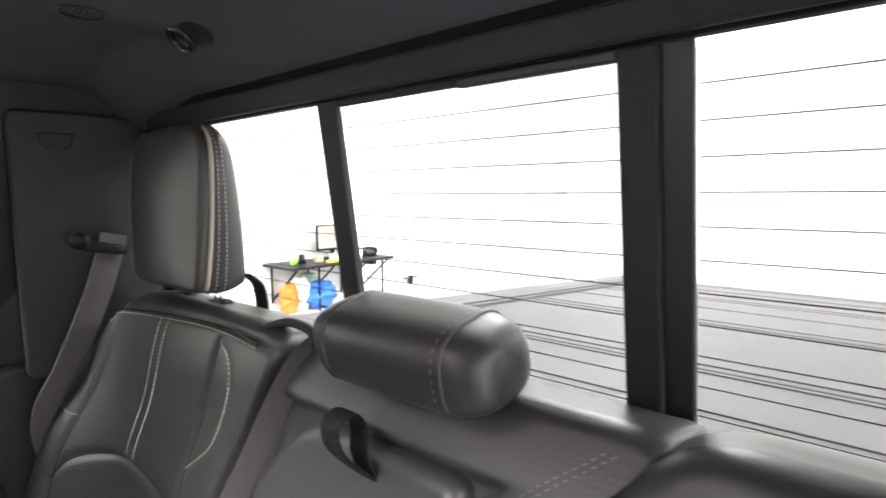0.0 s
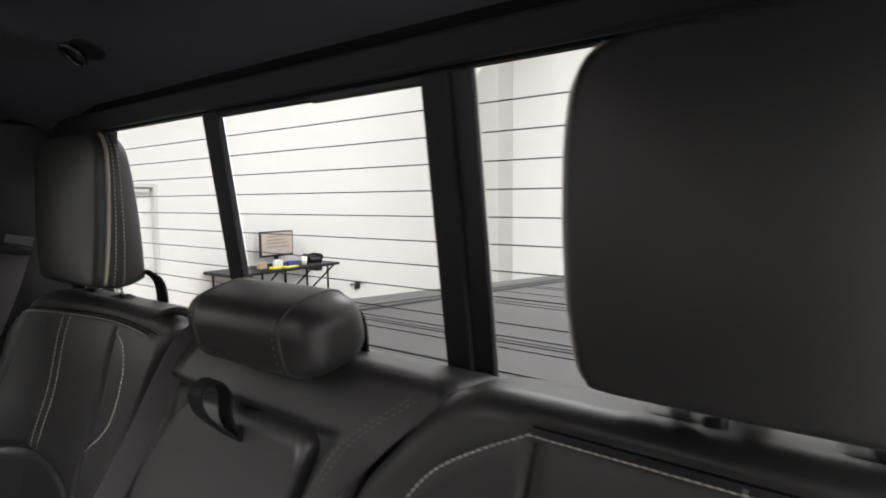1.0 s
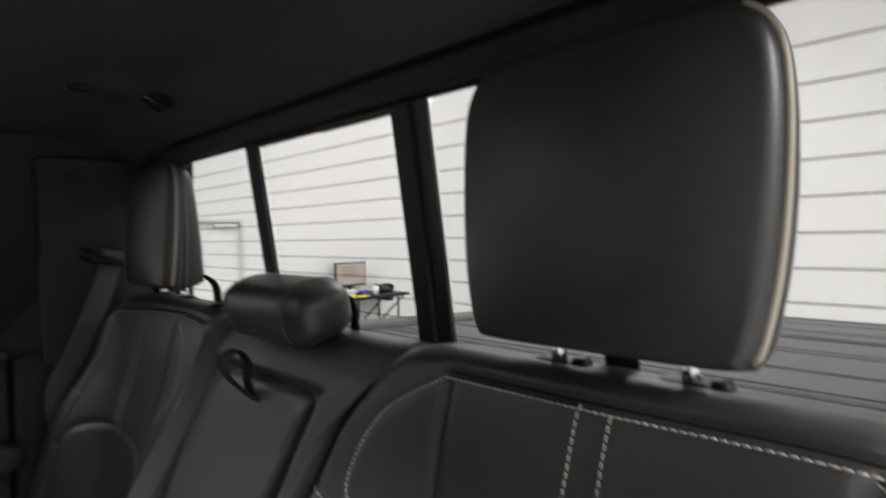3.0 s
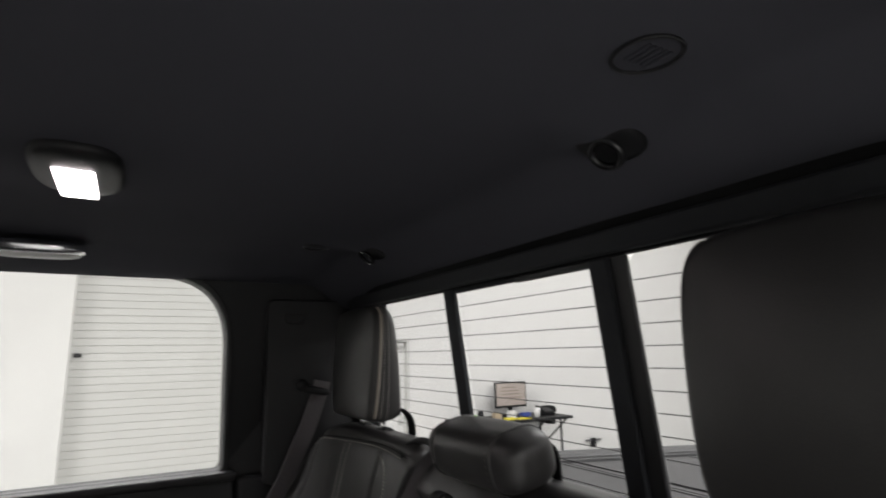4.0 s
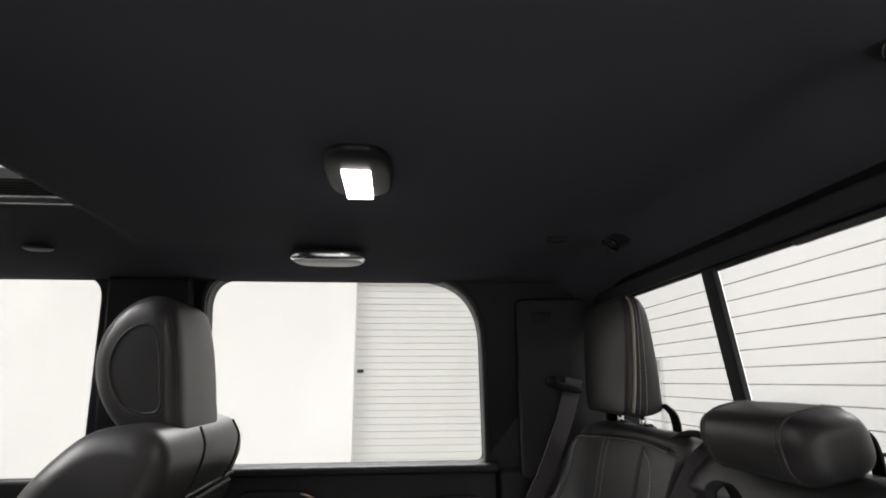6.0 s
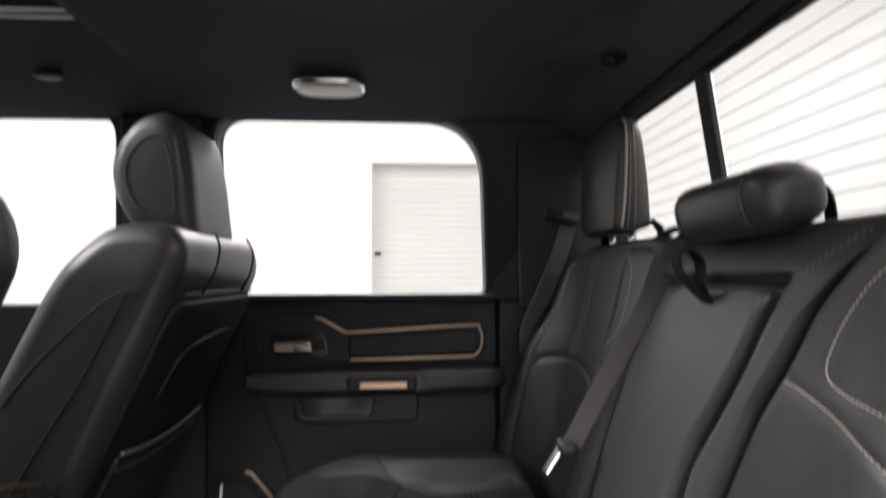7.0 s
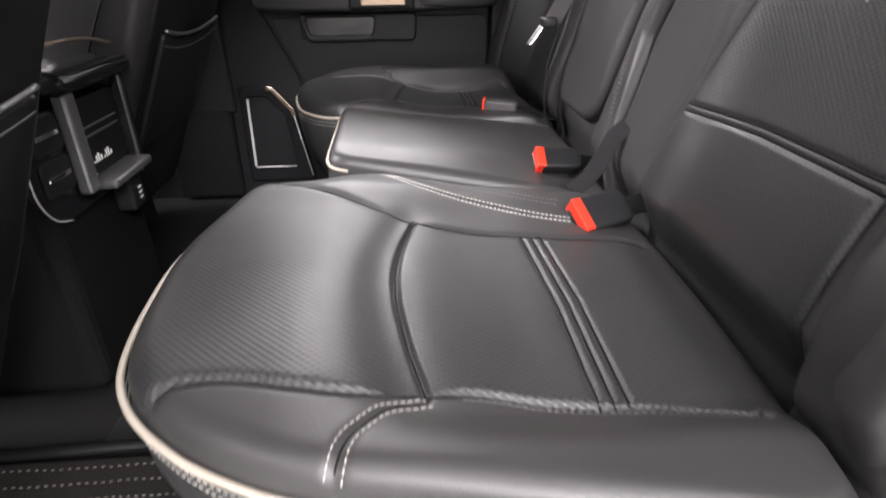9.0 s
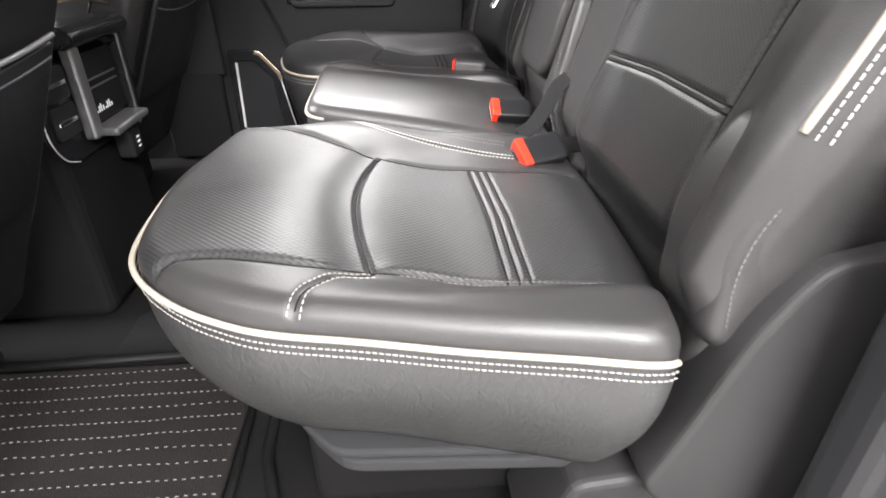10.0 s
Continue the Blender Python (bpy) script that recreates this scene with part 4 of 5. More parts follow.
mid_seat = thing("middle_seat", "black leather middle rear seat with fold-down armrest and round headrest", "seat", (0.1, 0.1, 0.95), "rear seats")
mid_out = rounded([(-0.240, -0.048), (-0.243, 0.292), (0.238, 0.292), (0.238, -0.14), (0.0, -0.078)], [0.03, 0.03, 0.03, 0.03, 0.1], 5)
mid_pad = Pad(mid_out, (0.02, 0.10), lambda x, y: 1.092 + 0.044 * np.clip((0.14 - x) / 0.38, 0, 1) - 0.015 * sstep(0.1, 0.27, x) - 0.012 * sstep(0.02, -0.09, y), plain, 0.022, 0.14, 0.02, (), n=240, rings=60)
part("cushion", mid_pad.build("cushion", [LEATHER, PERF, FLANK], None), None, mid_seat)
fr = mid_pad.rim(0.0)
fr = fr[(fr[:, 0] < -0.20) & (fr[:, 1] < 0.29)]
fr = fr[np.argsort(fr[:, 1])]
part("piping", sweep("piping", fr + np.array((-0.002, 0, 0)), PIPING, 0.0030), None, mid_seat, "cream leather piping")
for off in (0.016, 0.024):
    l = np.stack([np.linspace(-0.22, 0.24, 60), np.full(60, 0.285 - off)], 1)
    part("stitching", stitches("stitching", mid_pad.surface(l), THREAD_DARK, None, 0.007), None, mid_seat, "grey thread stitching")
mb_out = rounded([(-0.120, -0.06), (-0.070, 0.12), (-0.055, 0.26), (-0.106, 0.41), (-0.172, 0.54), (-0.266, 0.635), (0.180, 0.635), (0.235, 0.52), (0.310, 0.30), (0.33, 0.10), (0.32, -0.06)], [0.03, 0, 0, 0, 0, 0.03, 0.03, 0, 0, 0, 0.03], 4)
def mid_back_top(a, b):
    """The grained side band stands proud of the recess that takes the armrest."""
    edge = np.interp(b, (0.085, 0.30, 0.43, 0.535, 0.64), (0.026, 0.000, -0.064, -0.104, -0.165))
    band = np.maximum(sstep(0.004, -0.022, a - edge), sstep(0.550, 0.568, b))
    return 0.012 + 0.022 * band - 0.022 * sstep(0.56, 0.64, b) - 0.03 * sstep(0.075, 0.0, b)


mb = Pad(mb_out, (0.06, 0.28), mid_back_top, back_tf, 0.022, 0.10, 0.01, (), n=300, rings=90)
part("backrest", mb.build("backrest", [LEATHER_GRAIN, PERF, LEATHER_DULL], None), None, mid_seat)
cr = np.array(smooth_path([(-0.075, 0.0), (-0.038, 0.26), (-0.088, 0.41), (-0.152, 0.54), (-0.226, 0.610)], 40))
for off in (0.012, 0.02):
    part("stitching", stitches("stitching", mb.surface(cr + np.array((off, 0))), THREAD_DARK, OUT, 0.008), None, mid_seat, "grey thread stitching")
arm_out = rounded([(0.032, 0.085), (0.006, 0.30), (-0.058, 0.43), (-0.100, 0.552), (0.120, 0.556), (0.195, 0.49), (0.245, 0.40), (0.272, 0.26), (0.285, 0.085)], [0.07, 0.1, 0.1, 0.03, 0.04, 0.05, 0.1, 0.1, 0.07], 7)
arm = Pad(arm_out, (0.09, 0.30), lambda a, b: 0.033 + 0.010 * np.exp(-((b - 0.25) / 0.2) ** 2), back_tf, 0.020, 0.04, 0.0, (), n=240, rings=50)
part("armrest", arm.build("armrest", [LEATHER], None), None, mid_seat, "folded-up leather armrest")
rimline = np.array(arm.tf(arm.o[:, 0], arm.o[:, 1], np.full(len(arm.o), 0.004))).T
part("armrest_welt", sweep("armrest_welt", rimline, LEATHER_DULL, 0.005, closed=True, up=tuple(OUT)), None, mid_seat)


def roll_shape(x, y, z):
    a = np.clip(np.abs(y), 0, 0.9999)
    k = np.sqrt(1 - 0.16 * a ** 3) * (1 - a ** 6) ** (1 / 3) / (1 - a ** 2.9) ** (1 / 2.9)
    return x * k, y, z * k


mid_hr = part("headrest", blob(0.365, -0.015, 1.696, 0.050, 0.118, 0.0415, 2.9, roll_shape, 28, pose(0, 0, 0, 0, -12, 0)), LEATHER, mid_seat, "low rounded bolster headrest", True)
for s in (-1, 1):
    a = np.linspace(0, 2 * math.pi, 60, endpoint=False)
    ex = lambda c: np.sign(c) * np.abs(c) ** (2 / 2.9)
    u = 0.076 / 0.118
    k = (1 - u ** 6) ** (1 / 3) * math.sqrt(1 - 0.16 * u ** 3)
    loop = np.stack([0.050 * k * ex(np.cos(a)), np.full(60, s * 0.076), 0.0415 * k * ex(np.sin(a))], 1)
    loop = loop @ np.array(pose(0, 0, 0, 0, -12, 0).to_3x3()).T + np.array((0.365, -0.015, 1.696))
    part("seam_welt", sweep("seam_welt", loop, LEATHER_DULL, 0.0022, closed=True, up=(0, 1, 0)), None, mid_hr)
    part("stitching", stitches("stitching", np.vstack([loop, loop[:1]]) + np.array((0, s * -0.007, 0)), THREAD_DARK, np.vstack([loop, loop[:1]]) - np.array((0.365, s * 0.076 - 0.015, 1.698)), 0.008, 0.0045, 0.001, 0.0018), None, mid_hr, "grey thread stitching")
loop_at = [(0.02, 0.520, 0.032), (0.02, 0.545, 0.050), (0.02, 0.574, 0.058), (0.02, 0.588, 0.076), (0.02, 0.576, 0.092), (0.02, 0.555, 0.084), (0.02, 0.538, 0.062), (0.02, 0.519, 0.030)]
tab = smooth_path([back_tf(*q) for q in loop_at], 60)
part("pull_strap", sweep("pull_strap", tab, WEBBING_BLACK, 0.013, 0.0018, across=(0, 1, 0)), None, mid_seat, "black pull strap loop")

# ---- far rear door ----
door = thing("door_1", "closed black rear door with bronze-edged trim and armrest", "door", (-0.2, 0.84, 0.75), kind="structure")
DY = 0.832
flat = lambda y: (lambda u, v, d: (u, y - d, v))
part("door_panel", plate([rounded([(-0.395, 0.95), (0.165, 0.95), (0.165, 1.548), (-0.548, 1.548), (-0.535, 1.33), (-0.49, 1.24), (-0.43, 1.11)], 0.03, 4)], flat(0.846), 0.014, 0.006), PLASTIC, door)
part("sill_cap", box(-0.60, 0.165, 0.800, 0.846, 1.535, 1.556, 0.008, 3), PLASTIC_GREY, door)
bez = rounded([(-0.500, 1.375), (-0.515, 1.475), (-0.488, 1.500), (-0.345, 1.500), (-0.262, 1.462), (0.095, 1.482), (0.135, 1.455), (0.130, 1.395), (0.098, 1.366), (-0.25, 1.362)], 0.018, 4)
part("trim_bezel", plate([bez], flat(DY), 0.010, 0.005), PLASTIC_GREY, door)
part("insert", plate([rounded([(-0.250, 1.385), (-0.250, 1.442), (0.085, 1.458), (0.108, 1.445), (0.108, 1.40), (0.085, 1.388)], 0.014, 4)], flat(DY - 0.009), 0.012, 0.005), PLASTIC, door, "padded black leather insert")
tl = smooth_path([(-0.345, 0, 1.492), (-0.325, 0, 1.487), (-0.262, 0, 1.452), (-0.235, 0, 1.450), (0.085, 0, 1.468), (0.112, 0, 1.460), (0.121, 0, 1.440), (0.118, 0, 1.405), (0.100, 0, 1.384), (0.07, 0, 1.380), (-0.25, 0, 1.374)], 120)
part("trim_strip", sweep("trim_strip", tl + np.array((0, DY - 0.012, 0)), BRONZE, 0.0042, 0.003, up=(0, 1, 0)), None, door, "satin bronze trim strip")
part("handle_cup", plate([rounded([(-0.462, 1.385), (-0.470, 1.450), (-0.320, 1.450), (-0.305, 1.395), (-0.315, 1.385)], 0.012, 4)], flat(DY - 0.0095), 0.002, 0.0008), GLOSS, door, "recessed black handle cup")
handle = part("door_handle", plate([rounded([(-0.452, 1.396), (-0.454, 1.424), (-0.352, 1.428), (-0.347, 1.396)], 0.008, 4)], flat(DY - 0.012), 0.014, 0.005), BRONZE, door, "satin bronze door handle")
part("handle_tip", plate([rounded([(-0.398, 1.399), (-0.398, 1.421), (-0.358, 1.423), (-0.353, 1.399)], 0.006, 4)], flat(DY - 0.024), 0.005, 0.002), CHROME, handle, "chrome handle tip")
part("lock_tab", box(-0.338, -0.318, DY - 0.02, DY - 0.008, 1.402, 1.424, 0.003), PLASTIC_GREY, door)


def arm_shape(x, y, z):
    return x, y, z * (1 - 0.12 * np.abs(x))


part("armrest", blob(-0.17, 0.812, 1.320, 0.352, 0.040, 0.033, 5, arm_shape, 26), LEATHER_DULL, door, "padded door armrest", True)
part("armrest_pad", blob(0.055, 0.806, 1.328, 0.125, 0.040, 0.034, 4, None, 20), LEATHER, door, "padded leather elbow rest", True)
part("switch_plate", box(-0.250, -0.062, 0.764, 0.80, 1.296, 1.338, 0.008, 3), PLASTIC_GREY, door)
part("switch", box(-0.215, -0.088, 0.759, 0.77, 1.306, 1.322, 0.003, 2), BRONZE, door, "satin bronze pull insert")
part("map_pocket", plate([rounded([(-0.405, 1.285), (-0.385, 1.205), (-0.06, 1.205), (-0.055, 1.285)], 0.02, 4), rounded([(-0.385, 1.272), (-0.372, 1.222), (-0.19, 1.222), (-0.18, 1.272)], 0.012, 4)], flat(DY), 0.022, 0.006), PLASTIC_GREY, door)
part("pocket_back", box(-0.40, -0.06, 0.822, 0.831, 1.215, 1.28, 0.002), GLOSS, door)
part("lower_panel", plate([rounded([(-0.490, 1.275), (-0.425, 1.12), (-0.385, 1.02), (0.160, 1.02), (0.160, 1.275)], 0.03, 4)], flat(0.8325), 0.006, 0.004), PLASTIC, door)

# sill speaker in the lower corner beside the far seat
spk = thing("door_speaker", "dark speaker panel with bronze corner trim beside the far seat", "speaker", (-0.52, 0.86, 0.75), kind="structure")
so = rounded([(-0.622, 0.768), (-0.618, 1.080), (-0.515, 1.080), (-0.452, 1.008), (-0.408, 0.768)], 0.012, 4)
si = rounded([(-0.600, 0.818), (-0.594, 1.045), (-0.534, 1.045), (-0.482, 0.985), (-0.466, 0.818)], 0.010, 4)
part("speaker_frame", plate([so, si], flat(0.846), 0.018, 0.005), GLOSS, spk)
part("speaker_grille", plate([si], flat(0.846), 0.006, 0.002), PLASTIC_GREY, spk, "fine dark speaker mesh")
part("corner_trim", sweep("corner_trim", [(-0.530, 0.826, 1.072), (-0.512, 0.826, 1.066), (-0.460, 0.826, 1.004), (-0.455, 0.826, 0.985)], BRONZE, 0.006, 0.002, up=(0, 1, 0)), None, spk, "satin bronze corner trim")
part("edge_light", sweep("edge_light", [(-0.592, 0.827, 1.040), (-0.600, 0.827, 0.822)], SILVER, 0.0036, 0.002, up=(0, 1, 0)), None, spk, "bright silver edge strip")
part("edge_strip", sweep("edge_strip", [(-0.598, 0.827, 0.818), (-0.468, 0.827, 0.818)], SILVER, 0.0022, 0.002, up=(0, 1, 0)), None, spk, "thin silver edge strip")
part("edge_strip", sweep("edge_strip", [(-0.455, 0.826, 0.985), (-0.418, 0.826, 0.785)], SILVER, 0.0022, 0.002, up=(0, 1, 0)), None, spk, "thin silver edge strip")
solo("trim_b_lower", plate([rounded([(-0.86, 0.72), (-0.65, 0.72), (-0.64, 1.30), (-0.66, 1.56), (-0.86, 1.56)], 0.02, 3)], flat(0.845), 0.03, 0.01), PLASTIC_MATTE, "black lower pillar trim between the doors", "trim", kind="structure")

# ---- front seats ----
def build_front_seat(seat, cy, dx=0.0):
    """A front seat seen from behind: padded body, moulded rear panel with a pocket, and a D-shaped headrest."""
    w = 0.245
    body = [(-0.640, 1.20), (-0.555, 1.40), (-0.480, 1.570), (-0.462, 1.625), (-0.468, 1.668), (-0.500, 1.696), (-0.555, 1.700), (-0.602, 1.687), (-0.642, 1.650), (-0.671, 1.612), (-0.708, 1.545), (-0.775, 1.40), (-0.865, 1.18), (-0.945, 0.98), (-0.90, 0.92), (-0.77, 0.95)]
    body = [(x + dx, z) for x, z in body]
    draw_in = lambda z: 1 - 0.10 * sstep(1.60, 1.72, z)
    part("backrest", pillow("backrest", body, cy - w, cy + w, 0.040, LEATHER, 120, 8, draw_in), None, seat)
    th = radians(24.8)
    o, up, c = np.array((math.cos(th), 0, -math.sin(th))), np.array((math.sin(th), 0, math.cos(th))), np.array((-0.478 + dx, cy, 1.57))
    P = lambda y, h, d: c + np.array((0, y, 0)) + up * h + o * d
    # leather cap seam round the shoulders, and the long seam down each flank
    cap = [P(y, 0.004, 0.004) for y in np.linspace(-0.20, 0.20, 24)]
    part("seam_welt", sweep("seam_welt", cap, PLASTIC, 0.0035), None, seat)
    for s in (-1, 1):
        flank = lambda x, z: (x + dx, cy + s * (w + 0.0005), z)
        line = smooth_path([flank(-0.515, 1.580), flank(-0.556, 1.578), flank(-0.605, 1.541), flank(-0.687, 1.458), flank(-0.735, 1.395)], 40)
        part("seam_welt", sweep("seam_welt", line, PLASTIC, 0.0022), None, seat)
        line = smooth_path([flank(-0.545, 1.576), flank(-0.615, 1.430), flank(-0.683, 1.315), flank(-0.76, 1.170), flank(-0.82, 1.06)], 40)
        part("seam_welt", sweep("seam_welt", line, PLASTIC, 0.0022), None, seat)
        line = smooth_path([P(s * 0.115, 0.006, 0.006), P(s * 0.113, 0.05, 0.008), P(s * 0.108, 0.095, -0.004), P(s * 0.10, 0.12, -0.03)], 20)
        part("seam_welt", sweep("seam_welt", line, PLASTIC, 0.0025), None, seat)
    panel = plate([rounded([(-0.205, -0.78), (0.205, -0.78), (0.215, -0.03), (0.195, -0.006), (-0.195, -0.006), (-0.215, -0.03)], 0.025, 5)], lambda u, v, d: P(u, v, -0.004 + d + 0.006 * (1 - (u / 0.2) ** 2)), 0.014, 0.006)
    part("back_panel", panel, PLASTIC, seat, "moulded black rear panel", True)
    arc = smooth_path([P(-0.125, -0.20, 0.018), P(-0.115, -0.13, 0.019), P(-0.07, -0.10, 0.020), P(0.06, -0.085, 0.020), P(0.12, -0.088, 0.018)], 40)
    part("panel_ridge", sweep("panel_ridge", arc, PLASTIC_GREY, 0.003), None, seat)
    for k, (h, m, r) in enumerate(((-0.292, SATIN, 0.0040), (-0.322, SATIN, 0.0032))):
        line = [P(y, h - 0.022 * (1 - (y / 0.18) ** 2), 0.022) for y in np.linspace(-0.175, 0.175, 30)]
        part("map_pocket", sweep("map_pocket", line, m, r, up=tuple(o)), None, seat, "map pocket edge")
    pocket = plate([rounded([(-0.18, -0.56), (0.18, -0.56), (0.18, -0.30), (0.09, -0.318), (0.0, -0.324), (-0.09, -0.318), (-0.18, -0.30)], 0.015, 4)], lambda u, v, d: P(u, v, 0.012 + d), 0.012, 0.004)
    part("map_pocket", pocket, PLASTIC, seat, "black map pocket", True)
    # headrest with an oval stitched side
    hp = [(-0.487, 1.662), (-0.490, 1.72), (-0.500, 1.80), (-0.514, 1.868), (-0.528, 1.902), (-0.560, 1.917), (-0.605, 1.900), (-0.640, 1.855), (-0.652, 1.80), (-0.642, 1.745), (-0.618, 1.700), (-0.585, 1.668), (-0.53, 1.650)]
    hp = [(x + dx, z + 0.012) for x, z in hp]
    h0, h1 = cy - 0.125, cy + 0.125
    hr = part("headrest", pillow("headrest", hp, h0, h1, 0.045, LEATHER, 90, 8, None, 0.12), None, seat)
    mid = smooth_path(hp, 90, True).mean(0)
    for s, y in ((-1, h0), (1, h1)):
        oval = smooth_path([(mid[0] + (x - mid[0]) * 0.56, y + s * 0.0005, mid[1] + (z - mid[1]) * 0.58) for x, z in hp], 70, True)
        part("seam_welt", sweep("seam_welt", oval, LEATHER_DULL, 0.0020, closed=True, up=(0, 1, 0)), None, hr)
        oval = smooth_path([(mid[0] + (x - mid[0]) * 0.61, y + s * 0.0002, mid[1] + (z - mid[1]) * 0.62) for x, z in hp], 70, True)
        part("stitching", stitches("stitching", np.vstack([oval, oval[:1]]), THREAD_DARK, (0, s, 0), 0.0075, 0.0045, 0.0009), None, hr, "grey thread stitching")
        edge = smooth_path([(mid[0] + (x - mid[0]) * 0.89, y - s * 0.0135, mid[1] + (z - mid[1]) * 0.89) for x, z in hp], 90, True)
        part("stitching", stitches("stitching", np.vstack([edge, edge[:1]]), THREAD_DARK, np.vstack([edge, edge[:1]]) - np.array((mid[0], y - s * 0.05, mid[1])), 0.0075, 0.0045, 0.0009, 0.001), None, hr, "grey thread stitching")
        part("headrest_post", rod((-0.535 + dx, cy + s * 0.055, 1.66), (-0.55 + dx, cy + s * 0.055, 1.72), 0.007, 12), PLASTIC, seat, "", True)
    part("cushion", blob(-1.08 + dx, cy, 1.05, 0.27, 0.26, 0.085, 4, None, 22, pose(0, 0, 0, 0, 4, 0)), LEATHER, seat, "", True)
    part("base", box(-1.22 + dx, -0.88 + dx, cy - 0.22, cy + 0.22, 0.712, 1.0, 0.02, 3), PLASTIC, seat)


pass_seat = thing("front_seat", "black leather front passenger seat with stitched headrest", "seat", (-0.9, 0.44, 0.712), "front seats")
build_front_seat(pass_seat, 0.46)
driver_seat = thing("front_seat", "black leather driver seat beside the open door", "seat", (-0.9, -0.44, 0.712), "front seats")
build_front_seat(driver_seat, -0.46, 0.065)

# ---- centre console ----
con = thing("centre_console", "black centre console with rear vents, cup rest and bronze trim", "console", (-0.9, 0.03, 0.712))
CX = -0.655
part("body", box(-1.30, CX - 0.012, -0.130, 0.190, 0.712, 1.225, 0.03, 4), PLASTIC_MATTE, con)
face = rounded([(-0.152, 1.215), (0.205, 1.215), (0.200, 1.075), (0.165, 1.042), (-0.095, 1.042), (-0.150, 1.090)], 0.03, 5)
part("face_plate", plate([face], lambda u, v, d: (CX - 0.012 + d, u, v), 0.010, 0.004), GLOSS, con)
lid = [(-0.95, 1.235), (CX - 0.03, 1.235), (CX + 0.022, 1.232), (CX + 0.036, 1.250), (CX + 0.022, 1.270), (CX - 0.015, 1.276), (CX - 0.045, 1.262), (-0.95, 1.255)]
part("lid", plate([rounded(lid, 0.012, 4)], lambda u, v, d: (u, -0.055 + d, v), 0.250, 0.012, 3), GLOSS, con, "padded console lid")
part("cup_ring", sweep("cup_ring", smooth_path([(CX - 0.03, 0.030, 1.300), (CX - 0.01, 0.075, 1.304), (CX, 0.125, 1.300), (CX + 0.015, 0.165, 1.288)], 30), BRONZE, 0.004, 0.003), None, con, "bronze trim round the lid")
for y, w, m, note in ((-0.028, 0.0155, SATIN, "satin grey upright"), (0.156, 0.010, GLOSS, "gloss black upright")):
    part("upright", plate([rounded([(y - w - 0.003, 1.072), (y + w - 0.003, 1.072), (y + w, 1.236), (y - w, 1.236)], 0.006, 3)], lambda u, v, d: (CX + d, u, v), 0.024, 0.006), m, con, note)
part("shelf", box(CX - 0.004, CX + 0.045, -0.008, 0.146, 1.066, 1.083, 0.006, 3), SATIN, con, "satin grey shelf")
for zc in (1.185, 1.120):
    part("vent", plate([rounded([(-0.125, zc - 0.028), (-0.045, zc - 0.028), (-0.045, zc + 0.028), (-0.125, zc + 0.028)], 0.012, 4)], lambda u, v, d: (CX - 0.003 + d, u, v), 0.006, 0.002), PLASTIC, con)
    part("vent_slat", box(CX + 0.001, CX + 0.006, -0.115, -0.055, zc - 0.004, zc + 0.004, 0.002), CHROME, con, "chrome vent vane")
part("socket_panel", plate([rounded([(0.002, 1.088), (0.148, 1.088), (0.148, 1.215), (0.002, 1.215)], 0.01, 3)], lambda u, v, d: (CX - 0.003 + d, u, v), 0.004, 0.001), PLASTIC, con)
for k, zc in enumerate((1.165, 1.150)):
    part("slot", box(CX + 0.001, CX + 0.004, 0.015, 0.135, zc, zc + 0.004, 0.001), SATIN, con)
# heated-seat symbols as plain bars
for k, (y0, h) in enumerate(((0.022, 0.005), (0.030, 0.012), (0.038, 0.015), (0.047, 0.010), (0.058, 0.005), (0.066, 0.013), (0.074, 0.015), (0.083, 0.008))):
    part("symbol_bar", box(CX + 0.0012, CX + 0.003, y0, y0 + 0.0045, 1.104, 1.104 + h, 0.0008, 1), WHITE, con)
part("plug_cover", box(CX - 0.005, CX + 0.030, 0.062, 0.112, 0.995, 1.058, 0.006, 3), PLASTIC_GREY, con)
for k in range(3):
    part("symbol_bar", box(CX + 0.0305, CX + 0.0315, 0.086, 0.098, 1.012 + k * 0.010, 1.016 + k * 0.010, 0), WHITE, con)
part("side_trim", sweep("side_trim", smooth_path([(CX - 0.002, -0.149, 1.205), (CX, -0.151, 1.15), (CX, -0.149, 1.10), (CX, -0.125, 1.062), (CX, -0.085, 1.044)], 30), SILVER, 0.0014), None, con, "bright silver edge trim")
part("side_trim", sweep("side_trim", smooth_path([(CX + 0.012, 0.172, 1.20), (CX + 0.014, 0.174, 1.12), (CX + 0.014, 0.172, 1.06), (CX + 0.012, 0.160, 1.045)], 20), SILVER, 0.0020), None, con, "bronze edge trim")

# ---- floor mats ----
mat = thing("floor_mat", "black rubber floor mat with raised rim in the footwell", "floor mat", (-0.45, 0.2, 0.712))
part("mat_body", box(-0.62, -0.20, -0.27, 0.76, 0.712, 0.722, 0.004), RUBBER, mat)
part("mat_rim", sweep("mat_rim", [(-0.98, -0.285, 0.724), (-0.34, -0.262, 0.724)], RUBBER, 0.010, 0.007), None, mat)
cmat = thing("carpet_mat", "charcoal carpet mat with rows of pale stitches by the doorway", "floor mat", (-0.6, -0.5, 0.712))
part("mat_body", box(-1.0, -0.335, -0.86, -0.295, 0.712, 0.727, 0.005), MAT_CARPET, cmat)
rng = random.Random(4)
for k in range(18):
    y = -0.315 - k * 0.0295
    row = [(x, y + 0.0012 * math.sin(x * 23 + k) + rng.uniform(-0.001, 0.001), 0.7285) for x in np.linspace(-0.99, -0.345, 40)]
    part("stitching", stitches("stitching", row, THREAD_MAT, None, 0.0105 + 0.003 * rng.random(), 0.0055, 0.0010, 0.0), None, cmat, "row of pale stitches")
